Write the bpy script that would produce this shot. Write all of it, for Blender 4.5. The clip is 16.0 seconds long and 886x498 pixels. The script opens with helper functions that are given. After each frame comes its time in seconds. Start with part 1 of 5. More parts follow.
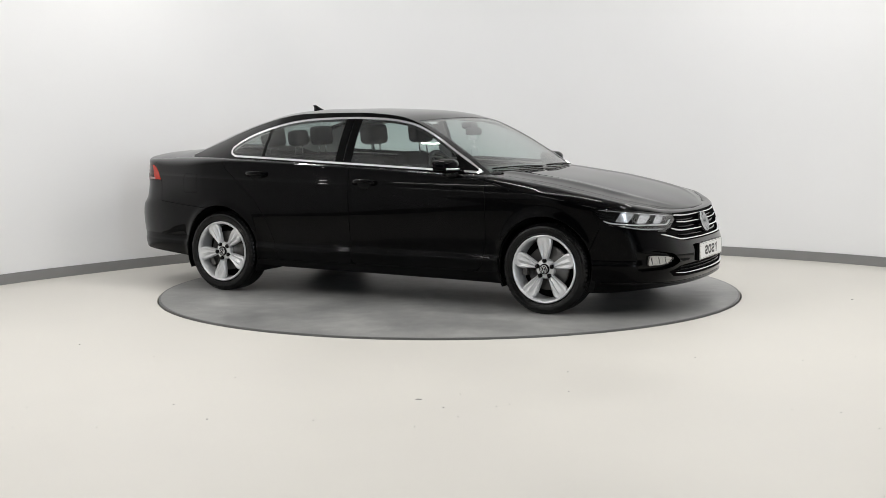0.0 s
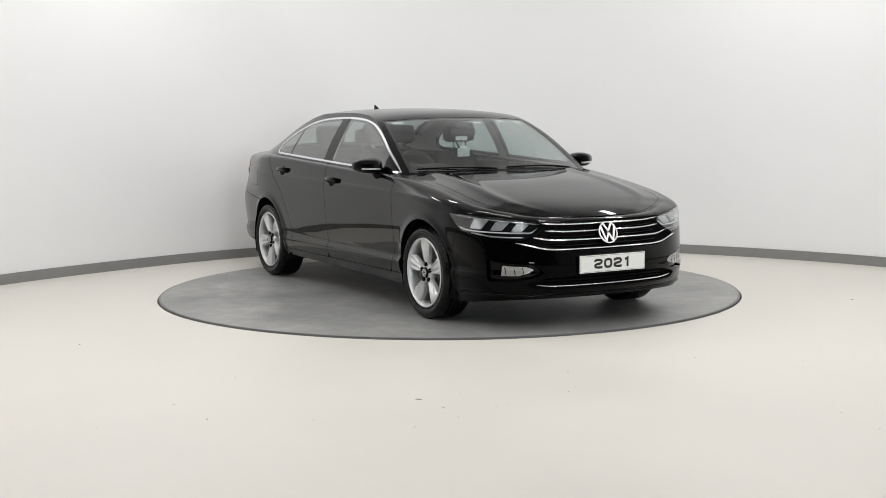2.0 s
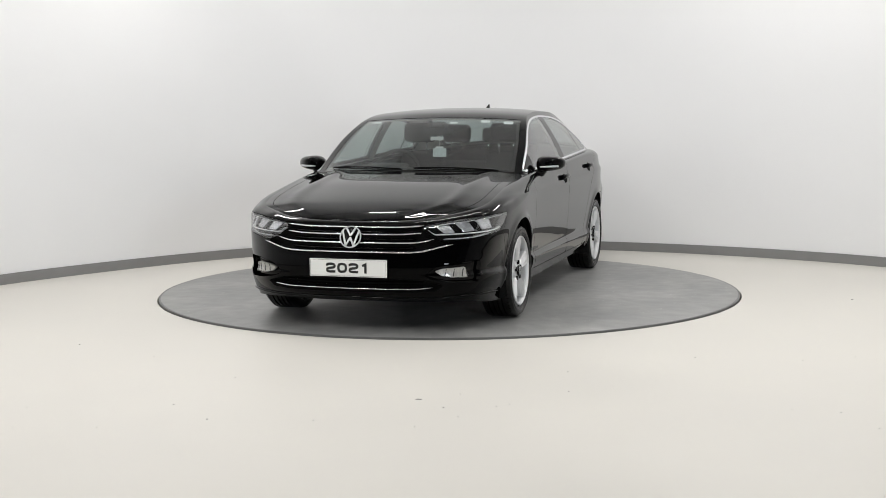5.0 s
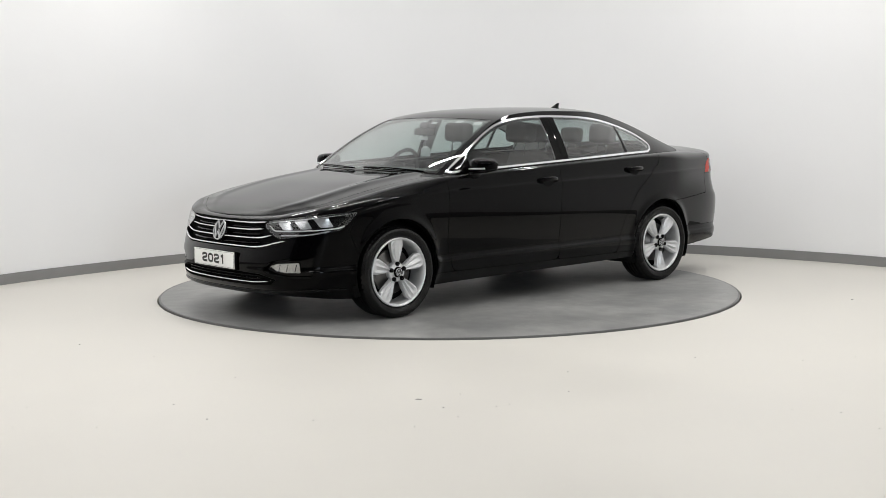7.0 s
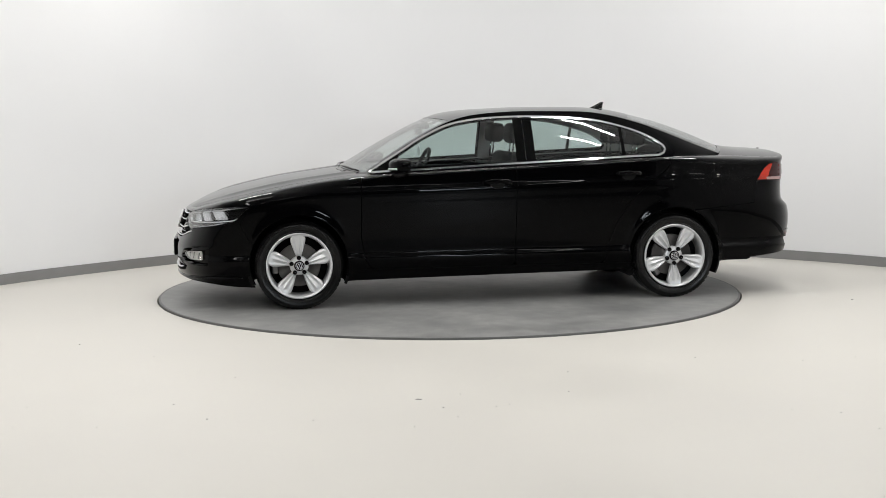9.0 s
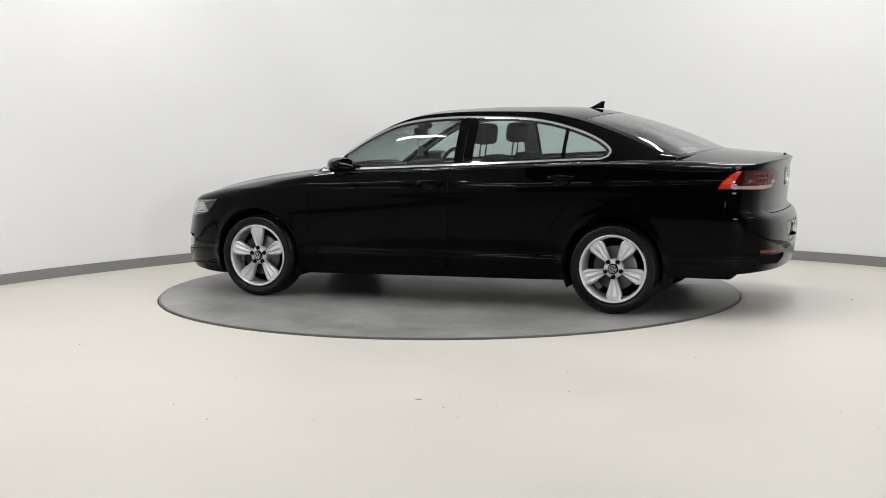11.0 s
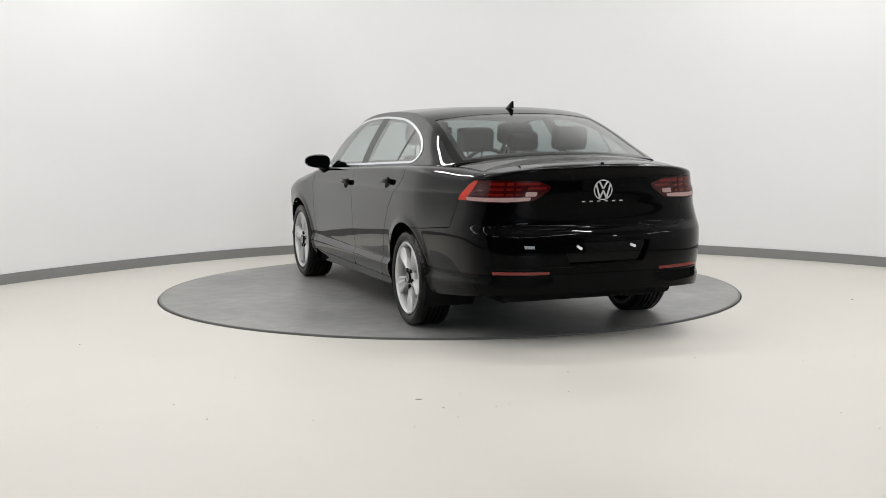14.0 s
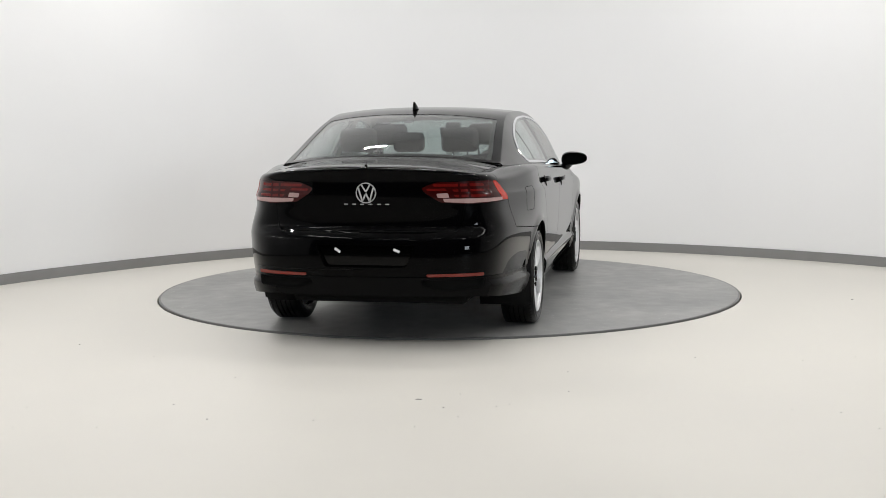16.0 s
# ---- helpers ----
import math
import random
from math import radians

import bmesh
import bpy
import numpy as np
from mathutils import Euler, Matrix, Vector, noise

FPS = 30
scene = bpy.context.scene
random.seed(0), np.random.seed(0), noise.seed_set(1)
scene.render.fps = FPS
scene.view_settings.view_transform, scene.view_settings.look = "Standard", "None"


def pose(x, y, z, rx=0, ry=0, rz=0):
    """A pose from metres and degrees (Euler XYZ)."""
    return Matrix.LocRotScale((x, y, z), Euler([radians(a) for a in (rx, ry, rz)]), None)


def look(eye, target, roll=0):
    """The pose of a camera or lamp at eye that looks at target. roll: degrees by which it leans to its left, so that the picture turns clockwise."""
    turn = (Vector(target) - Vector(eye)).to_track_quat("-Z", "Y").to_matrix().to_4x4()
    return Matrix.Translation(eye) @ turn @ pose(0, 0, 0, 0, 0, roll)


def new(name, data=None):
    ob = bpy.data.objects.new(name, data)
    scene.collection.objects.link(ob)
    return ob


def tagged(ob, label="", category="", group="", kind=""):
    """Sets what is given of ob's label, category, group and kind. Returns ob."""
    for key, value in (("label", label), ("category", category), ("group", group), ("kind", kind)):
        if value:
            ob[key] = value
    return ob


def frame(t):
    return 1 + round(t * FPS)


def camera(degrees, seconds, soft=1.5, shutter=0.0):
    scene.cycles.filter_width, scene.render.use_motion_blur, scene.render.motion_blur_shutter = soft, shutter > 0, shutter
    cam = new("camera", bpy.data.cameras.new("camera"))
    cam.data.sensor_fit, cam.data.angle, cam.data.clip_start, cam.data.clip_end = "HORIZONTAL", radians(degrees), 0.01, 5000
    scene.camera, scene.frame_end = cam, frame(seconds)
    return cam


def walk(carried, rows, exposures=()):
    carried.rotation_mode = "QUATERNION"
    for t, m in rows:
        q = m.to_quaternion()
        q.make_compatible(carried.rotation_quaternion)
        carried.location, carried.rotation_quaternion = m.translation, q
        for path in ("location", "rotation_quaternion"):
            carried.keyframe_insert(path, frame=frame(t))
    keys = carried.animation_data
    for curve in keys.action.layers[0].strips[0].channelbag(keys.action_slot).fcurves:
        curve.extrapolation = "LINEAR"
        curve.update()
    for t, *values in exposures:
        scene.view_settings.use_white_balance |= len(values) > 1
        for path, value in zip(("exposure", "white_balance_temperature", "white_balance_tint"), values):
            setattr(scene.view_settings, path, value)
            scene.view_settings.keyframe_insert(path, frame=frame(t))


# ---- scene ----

cam = camera(39.19, 16.0, soft=0.65)
view = look((0, -9.844, 1.365), (-0.0459, 0, 0.3107), -0.487)
walk(cam, [(0, view), (16, view)])

# ---- world and light ----
scene.view_settings.exposure = -0.15
world = bpy.data.worlds.new("studio_world")
scene.world = world
world.use_nodes = True
world.node_tree.nodes["Background"].inputs[0].default_value = (0.5, 0.52, 0.55, 1)
world.node_tree.nodes["Background"].inputs[1].default_value = 0.05

CEILING = 6.0
RIG_Z = 4.1
# battens: x, y, height, length, turn in degrees, power
# first four and last two inferred from reflections, the other seven added fill light
BATTENS = [(-1.05, 0.88, RIG_Z, 0.45, -28, 14), (2.2, -1.35, RIG_Z, 0.85, -13, 26), (2.2, -2.1, RIG_Z, 0.6, -20, 18), (-2.3, -1.85, RIG_Z, 0.8, 0, 26),
           (-2.55, 0.9, RIG_Z, 1.2, 55, 30), (2.9, 0.9, RIG_Z, 1.2, -55, 28), (-2.6, -4.3, RIG_Z, 2.4, 90, 52), (2.6, -4.3, RIG_Z, 2.4, 90, 40), (-1.3, -6.2, RIG_Z, 2.4, 0, 44), (1.6, -6.2, RIG_Z, 2.4, 0, 38),
           (0.3, -0.4, 5.7, 2.4, 0, 84), (-2.2, -9.4, 5.2, 2.4, 90, 8), (2.2, -9.4, 5.2, 2.4, 90, 8)]
# strips on the side walls of the stage: x, y, height, length, power
STRIPS = [(-4.05, -3.5, 2.45, 1.2, 14), (4.55, -3.5, 2.45, 1.2, 14)]
# small round spots on the side walls of the stage: x, y, height, power
SPOTS = [(-4.0, -1.9, 2.6, 8), (-4.0, -5.0, 2.9, 8), (4.5, -1.9, 2.6, 8), (4.5, -5.0, 2.9, 8)]


# ---- materials ----
def mat(name, base, rough=0.5, metal=0.0, spec=0.5, vary=0.0, scale=8.0, rough_vary=0.0, bump=0.0, bump_scale=200.0,
        emit=None, strength=0.0, coat=0.0, ior=None, detail=5.0):
    m = bpy.data.materials.new(name)
    m.use_nodes = True
    nt = m.node_tree
    b = nt.nodes["Principled BSDF"]
    b.inputs["Base Color"].default_value = (*base, 1)
    b.inputs["Roughness"].default_value = rough
    b.inputs["Metallic"].default_value = metal
    b.inputs["Specular IOR Level"].default_value = spec
    b.inputs["Coat Weight"].default_value = coat
    b.inputs["Coat Roughness"].default_value = 0.03
    if ior:
        b.inputs["IOR"].default_value = ior
    co = nt.nodes.new("ShaderNodeTexCoord")
    if vary or rough_vary:
        n = nt.nodes.new("ShaderNodeTexNoise")
        n.inputs["Scale"].default_value = scale
        n.inputs["Detail"].default_value = detail
        nt.links.new(co.outputs["Object"], n.inputs["Vector"])
        if vary:
            mx = nt.nodes.new("ShaderNodeMix")
            mx.data_type = "RGBA"
            mx.inputs["A"].default_value = (*[c * (1 - vary) for c in base], 1)
            mx.inputs["B"].default_value = (*[min(1, c * (1 + vary)) for c in base], 1)
            nt.links.new(n.outputs["Fac"], mx.inputs["Factor"])
            nt.links.new(mx.outputs["Result"], b.inputs["Base Color"])
        if rough_vary:
            r = nt.nodes.new("ShaderNodeMapRange")
            r.inputs["To Min"].default_value = max(0.0, rough - rough_vary)
            r.inputs["To Max"].default_value = min(1.0, rough + rough_vary)
            nt.links.new(n.outputs["Fac"], r.inputs["Value"])
            nt.links.new(r.outputs["Result"], b.inputs["Roughness"])
    if bump:
        n2 = nt.nodes.new("ShaderNodeTexNoise")
        n2.inputs["Scale"].default_value = bump_scale
        n2.inputs["Detail"].default_value = 3
        nt.links.new(co.outputs["Object"], n2.inputs["Vector"])
        bp = nt.nodes.new("ShaderNodeBump")
        bp.inputs["Strength"].default_value = bump
        bp.inputs["Distance"].default_value = 0.002
        nt.links.new(n2.outputs["Fac"], bp.inputs["Height"])
        nt.links.new(bp.outputs["Normal"], b.inputs["Normal"])
    if emit:
        b.inputs["Emission Color"].default_value = (*emit, 1)
        b.inputs["Emission Strength"].default_value = strength
    return m


def glass_mat(name, tint, ior=1.5, rough=0.0):
    m = bpy.data.materials.new(name)
    m.use_nodes = True
    nt = m.node_tree
    nt.nodes.clear()
    out = nt.nodes.new("ShaderNodeOutputMaterial")
    mix = nt.nodes.new("ShaderNodeMixShader")
    tr = nt.nodes.new("ShaderNodeBsdfTransparent")
    gl = nt.nodes.new("ShaderNodeBsdfGlossy")
    lw = nt.nodes.new("ShaderNodeLayerWeight")
    lw.inputs["Blend"].default_value = 0.5
    pw = nt.nodes.new("ShaderNodeMath")
    pw.operation = "POWER"
    pw.inputs[1].default_value = 2.5
    fr = nt.nodes.new("ShaderNodeMath")
    fr.operation = "MULTIPLY_ADD"
    f0 = ((ior - 1) / (ior + 1)) ** 2 * 2.0
    fr.inputs[1].default_value, fr.inputs[2].default_value = 0.84, f0
    nt.links.new(lw.outputs["Facing"], pw.inputs[0])
    nt.links.new(pw.outputs[0], fr.inputs[0])
    tr.inputs["Color"].default_value = (*tint, 1)
    gl.inputs["Roughness"].default_value = rough
    nt.links.new(fr.outputs[0], mix.inputs[0])
    nt.links.new(tr.outputs[0], mix.inputs[1])
    nt.links.new(gl.outputs[0], mix.inputs[2])
    nt.links.new(mix.outputs[0], out.inputs[0])
    return m


def lacquer(name, base, f0, rough, power=4.0, peel=0.0):
    """Deep lacquer: a near-black coat whose gloss grows towards grazing angles."""
    m = mat(name, base, 0.5, spec=0.0)
    nt = m.node_tree
    b, out = nt.nodes["Principled BSDF"], nt.nodes["Material Output"]
    lw, pw, fr = nt.nodes.new("ShaderNodeLayerWeight"), nt.nodes.new("ShaderNodeMath"), nt.nodes.new("ShaderNodeMath")
    lw.inputs["Blend"].default_value = 0.5
    pw.operation, pw.inputs[1].default_value = "POWER", power
    fr.operation, fr.inputs[1].default_value, fr.inputs[2].default_value = "MULTIPLY_ADD", 0.92, f0
    gl, mix = nt.nodes.new("ShaderNodeBsdfGlossy"), nt.nodes.new("ShaderNodeMixShader")
    gl.inputs["Roughness"].default_value = rough
    nt.links.new(lw.outputs["Facing"], pw.inputs[0])
    nt.links.new(pw.outputs[0], fr.inputs[0])
    nt.links.new(fr.outputs[0], mix.inputs[0])
    nt.links.new(b.outputs[0], mix.inputs[1])
    nt.links.new(gl.outputs[0], mix.inputs[2])
    nt.links.new(mix.outputs[0], out.inputs[0])
    if peel:
        co, n, bp = nt.nodes.new("ShaderNodeTexCoord"), nt.nodes.new("ShaderNodeTexNoise"), nt.nodes.new("ShaderNodeBump")
        n.inputs["Scale"].default_value, n.inputs["Detail"].default_value = 9.0, 2.0
        bp.inputs["Strength"].default_value, bp.inputs["Distance"].default_value = peel, 0.002
        nt.links.new(co.outputs["Object"], n.inputs["Vector"])
        nt.links.new(n.outputs["Fac"], bp.inputs["Height"])
        nt.links.new(bp.outputs["Normal"], gl.inputs["Normal"])
    return m


M_WALL = mat("wall_paint", (0.82, 0.82, 0.825), 0.6, vary=0.02, scale=1.2, bump=0.15, bump_scale=90)
M_SKIRT = mat("skirting_paint", (0.225, 0.222, 0.22), 0.45, vary=0.06, scale=6)
M_FLOOR = mat("floor_resin", (0.585, 0.566, 0.526), 0.5, spec=0.4, vary=0.07, scale=0.9, rough_vary=0.12, bump=0.05, bump_scale=25)
M_CEIL = mat("ceiling_paint", (0.70, 0.70, 0.70), 0.8, vary=0.05)
# the hall's darkness is painted in, so that black paint mirrors dark
M_HALL_DARK = mat("hall_block", (0.05, 0.05, 0.052), 0.8, vary=0.2, scale=2)
M_HALL_FLOOR = mat("hall_concrete", (0.03, 0.03, 0.03), 0.6, vary=0.25, scale=1.5)
M_GAP = mat("rubber_gap", (0.02, 0.02, 0.02), 0.7)
M_FIT = mat("batten_body", (0.75, 0.75, 0.75), 0.4)
M_PAINT = lacquer("black_paint", (0.0010, 0.0010, 0.0012), 0.0065, 0.014, 3.4, 0.02)
M_SHELL = mat("dark_shell", (0.004, 0.004, 0.004), 0.8, spec=0.1)
M_PLASTIC = lacquer("black_plastic", (0.0025, 0.0025, 0.0027), 0.006, 0.22, 4.0)
M_GLOSSBLACK = lacquer("gloss_black", (0.0012, 0.0012, 0.0012), 0.014, 0.04, 4.2)
M_CHROME = mat("chrome", (0.82, 0.83, 0.85), 0.10, metal=1.0)
M_BADGE = mat("badge_silver", (0.62, 0.63, 0.64), 0.22, metal=0.55)
M_SATIN = mat("satin_silver", (0.62, 0.63, 0.65), 0.28, metal=1.0)
M_ALLOY = mat("alloy_silver", (0.60, 0.605, 0.61), 0.36, metal=0.4, vary=0.05, scale=10, bump=0.04, bump_scale=500)
M_TYRE = mat("tyre_rubber", (0.0032, 0.0032, 0.0032), 0.27, spec=0.22, vary=0.3, scale=12, bump=0.25, bump_scale=250)
M_DISC = mat("brake_steel", (0.13, 0.125, 0.12), 0.4, metal=0.8, vary=0.2, scale=20)
M_GLASS = glass_mat("window_glass", (0.70, 0.79, 0.77))
M_GLASS_R = glass_mat("rear_glass", (0.62, 0.70, 0.69))
M_LENS = glass_mat("clear_lens", (0.93, 0.94, 0.95))
M_SEAT = mat("seat_cloth", (0.008, 0.008, 0.0085), 0.85, spec=0.2, vary=0.25, scale=40, bump=0.12, bump_scale=120)
M_TRIM = mat("cabin_trim", (0.011, 0.011, 0.012), 0.6, spec=0.3, vary=0.15, scale=30)
M_LINER = mat("headlining", (0.42, 0.42, 0.40), 0.9, spec=0.1)
M_RED = mat("red_lens", (0.10, 0.005, 0.004), 0.10, vary=0.35, scale=45, spec=0.35)
M_DARKRED = mat("dark_red_lens", (0.03, 0.0022, 0.002), 0.08, vary=0.3, scale=40, spec=0.3)
M_ORANGE = mat("orange_red_lens", (0.40, 0.026, 0.012), 0.12, vary=0.2, scale=40, spec=0.35)
M_REFLECTOR = mat("red_reflector", (0.15, 0.012, 0.006), 0.15, vary=0.3, scale=60)
M_GUIDE = mat("light_guide", (0.62, 0.63, 0.64), 0.2)
M_MIRROR = mat("mirror_silver", (0.07, 0.08, 0.08), 0.03, metal=1.0)
M_PINK = mat("pale_lens", (0.34, 0.22, 0.21), 0.12, vary=0.15, scale=50)
M_WHITE = mat("white_plastic", (0.80, 0.80, 0.80), 0.35)
M_PLATE = mat("plate_white", (0.78, 0.78, 0.76), 0.35, vary=0.02, scale=20)
M_INK = mat("black_ink", (0.01, 0.01, 0.01), 0.4)
M_REFL = mat("lamp_reflector", (0.62, 0.63, 0.65), 0.18, metal=0.6, vary=0.5, scale=60)
M_FOG = mat("fog_reflector", (0.40, 0.39, 0.36), 0.3, metal=0.3, vary=0.5, scale=90)
M_LAMPGREY = mat("lamp_bezel", (0.028, 0.028, 0.03), 0.22, metal=0.3)
M_PAPER = mat("white_sticker", (0.75, 0.76, 0.76), 0.5)


def turntable_material():
    """Grey coated steel deck with scuffs, tyre smears and dust."""
    m = mat("turntable_coating", (0.21, 0.21, 0.205), 0.42, bump=0.08, bump_scale=120)
    nt = m.node_tree
    b = nt.nodes["Principled BSDF"]
    co = nt.nodes.new("ShaderNodeTexCoord")
    big = nt.nodes.new("ShaderNodeTexNoise")
    big.inputs["Scale"].default_value = 1.1
    big.inputs["Detail"].default_value = 7
    big.inputs["Roughness"].default_value = 0.65
    fine = nt.nodes.new("ShaderNodeTexNoise")
    fine.inputs["Scale"].default_value = 9
    fine.inputs["Detail"].default_value = 8
    ramp = nt.nodes.new("ShaderNodeValToRGB")
    ramp.color_ramp.elements[0].position = 0.30
    ramp.color_ramp.elements[0].color = (0.15, 0.153, 0.151, 1)
    ramp.color_ramp.elements[1].position = 0.62
    ramp.color_ramp.elements[1].color = (0.315, 0.315, 0.307, 1)
    mx = nt.nodes.new("ShaderNodeMix")
    mx.data_type = "RGBA"
    mx.blend_type = "MULTIPLY"
    mx.inputs["Factor"].default_value = 0.35
    r2 = nt.nodes.new("ShaderNodeMapRange")
    r2.inputs["From Min"].default_value = 0.3
    r2.inputs["From Max"].default_value = 0.7
    r2.inputs["To Min"].default_value = 0.6
    r2.inputs["To Max"].default_value = 1.2
    rr = nt.nodes.new("ShaderNodeMapRange")
    rr.inputs["To Min"].default_value = 0.25
    rr.inputs["To Max"].default_value = 0.55
    for n in (big, fine):
        nt.links.new(co.outputs["Object"], n.inputs["Vector"])
    nt.links.new(big.outputs["Fac"], ramp.inputs["Fac"])
    nt.links.new(fine.outputs["Fac"], r2.inputs["Value"])
    nt.links.new(ramp.outputs["Color"], mx.inputs["A"])
    nt.links.new(r2.outputs["Result"], mx.inputs["B"])
    # short pale scuffs, drawn out one way
    mp, sc, th, mx2 = nt.nodes.new("ShaderNodeMapping"), nt.nodes.new("ShaderNodeTexNoise"), nt.nodes.new("ShaderNodeMapRange"), nt.nodes.new("ShaderNodeMix")
    mp.inputs["Scale"].default_value = (3.0, 11.0, 1.0)
    sc.inputs["Scale"].default_value, sc.inputs["Detail"].default_value, sc.inputs["Roughness"].default_value = 2.2, 9, 0.7
    th.inputs["From Min"].default_value, th.inputs["From Max"].default_value, th.inputs["To Max"].default_value = 0.60, 0.72, 0.55
    mx2.data_type = "RGBA"
    mx2.inputs["B"].default_value = (0.46, 0.46, 0.45, 1)
    nt.links.new(co.outputs["Object"], mp.inputs["Vector"])
    nt.links.new(mp.outputs["Vector"], sc.inputs["Vector"])
    nt.links.new(sc.outputs["Fac"], th.inputs["Value"])
    nt.links.new(th.outputs["Result"], mx2.inputs["Factor"])
    nt.links.new(mx.outputs["Result"], mx2.inputs["A"])
    nt.links.new(mx2.outputs["Result"], b.inputs["Base Color"])
    nt.links.new(big.outputs["Fac"], rr.inputs["Value"])
    nt.links.new(rr.outputs["Result"], b.inputs["Roughness"])
    return m


M_TABLE = turntable_material()
M_TABLE_EDGE = mat("table_edge", (0.10, 0.10, 0.098), 0.4, vary=0.2, scale=8)


# ---- mesh helpers ----
def mesh_object(name, verts, faces, material, parent=None, label="", smooth=True, flat=()):
    me = bpy.data.meshes.new(name)
    me.from_pydata([tuple(map(float, v)) for v in verts], [], [tuple(map(int, f)) for f in faces])
    if smooth and len(me.polygons):
        sm = np.ones(len(me.polygons), bool)
        sm[list(flat)] = False
        me.polygons.foreach_set("use_smooth", sm)
    me.materials.append(material)
    if len(flat) and material.name == "black_paint":
        me.materials.append(M_SHELL)
        for k in flat:
            me.polygons[k].material_index = 1
    me.update()
    ob = new(name, me)
    ob.parent = parent
    if label:
        ob["label"] = label
    return ob


def part(name, bm, material, parent, label="", smooth=None):
    """Links a bmesh as one mesh object under a thing or a part. smooth: angle in degrees under which edges are shaded round."""
    if smooth:
        for f in bm.faces:
            f.smooth = True
        for e in bm.edges:
            if len(e.link_faces) == 2 and e.calc_face_angle(0) > radians(smooth):
                e.smooth = False
    me = bpy.data.meshes.new(name)
    bm.to_mesh(me)
    bm.free()
    me.materials.append(material)
    ob = new(name, me)
    ob.parent = parent
    if label:
        ob["label"] = label
    return ob


def box_bm(x0, x1, y0, y1, z0, z1, bevel=0.0, seg=2, bm=None):
    own = bm or bmesh.new()
    t = bmesh.new()
    bmesh.ops.create_cube(t, size=1)
    for v in t.verts:
        v.co = Vector(((x0 + x1) / 2 + v.co.x * (x1 - x0), (y0 + y1) / 2 + v.co.y * (y1 - y0), (z0 + z1) / 2 + v.co.z * (z1 - z0)))
    if bevel:
        bmesh.ops.bevel(t, geom=t.edges[:], offset=bevel, segments=seg, profile=0.5, affect="EDGES")
    tmp = bpy.data.meshes.new("tmp")
    t.to_mesh(tmp)
    t.free()
    own.from_mesh(tmp)
    bpy.data.meshes.remove(tmp)
    return own


def lathe(profile, n=64, axis="y"):
    """Verts and faces of a profile of (radius, offset) turned about the y axis (or z)."""
    verts, faces = [], []
    k = len(profile)
    for i in range(n):
        a = 2 * math.pi * i / n
        for r, o in profile:
            verts.append((r * math.cos(a), o, r * math.sin(a)) if axis == "y" else (r * math.cos(a), r * math.sin(a), o))
    for i in range(n):
        for j in range(k - 1):
            q = (i * k + j, i * k + j + 1, ((i + 1) % n) * k + j + 1, ((i + 1) % n) * k + j)
            faces.append(q if axis == "y" else q[::-1])
    return verts, faces


def tube(points, radius, n=8, closed=False, flat=1.0):
    """A round bar along points."""
    pts = [Vector(p) for p in points]
    verts, faces = [], []
    m = len(pts)
    for i, p in enumerate(pts):
        a = pts[(i - 1) % m] if closed or i else p
        b = pts[(i + 1) % m] if closed or i < m - 1 else p
        d = (b - a).normalized()
        up = Vector((0, 0, 1)) if abs(d.z) < 0.9 else Vector((1, 0, 0))
        sx = d.cross(up).normalized()
        sy = sx.cross(d)
        for j in range(n):
            c = 2 * math.pi * j / n
            verts.append(p + sx * radius * flat * math.cos(c) + sy * radius * math.sin(c))
    for i in range(m if closed else m - 1):
        for j in range(n):
            a, b = i * n + j, i * n + (j + 1) % n
            c, d = ((i + 1) % m) * n + (j + 1) % n, ((i + 1) % m) * n + j
            faces.append((a, b, c, d))
    if not closed:
        faces.append(tuple(range(n))[::-1])
        faces.append(tuple((m - 1) * n + j for j in range(n)))
    return verts, faces


def smooth_table(xs, ys, blur=0.0, n=1500):
    """A smooth function through a small table, rounded by a Gaussian of that width."""
    xs, ys = np.array(xs, float), np.array(ys, float)
    o = np.argsort(xs)
    xs, ys = xs[o], ys[o]
    h, d = np.diff(xs), np.diff(ys) / np.diff(xs)
    m = np.zeros(len(xs))
    m[0], m[-1] = d[0], d[-1]
    for i in range(1, len(xs) - 1):
        if d[i - 1] * d[i] > 0:
            w1, w2 = 2 * h[i] + h[i - 1], h[i] + 2 * h[i - 1]
            m[i] = (w1 + w2) / (w1 / d[i - 1] + w2 / d[i])
    pad = 3 * blur
    g = np.linspace(xs[0] - pad, xs[-1] + pad, n)
    k = np.clip(np.searchsorted(xs, g) - 1, 0, len(xs) - 2)
    t = (g - xs[k]) / h[k]
    v = ((2 * t**3 - 3 * t**2 + 1) * ys[k] + (t**3 - 2 * t**2 + t) * h[k] * m[k] + (-2 * t**3 + 3 * t**2) * ys[k + 1] + (t**3 - t**2) * h[k] * m[k + 1])
    v = np.where(g < xs[0], ys[0] + m[0] * (g - xs[0]), np.where(g > xs[-1], ys[-1] + m[-1] * (g - xs[-1]), v))
    if blur:
        step = g[1] - g[0]
        r = int(3 * blur / step) + 1
        ker = np.exp(-0.5 * (np.arange(-r, r + 1) * step / blur) ** 2)
        v = np.convolve(np.pad(v, r, mode="reflect", reflect_type="odd"), ker / ker.sum(), mode="valid")
    return lambda q: np.interp(q, g, v)


# ---- cutting of surfaces in their own plane of parameters ----
def grid_uv(us, vs):
    V = np.array([(u, v) for u in us for v in vs])
    n = len(vs)
    F = [(i * n + j, i * n + j + 1, (i + 1) * n + j + 1, (i + 1) * n + j) for i in range(len(us) - 1) for j in range(n - 1)]
    return V, F


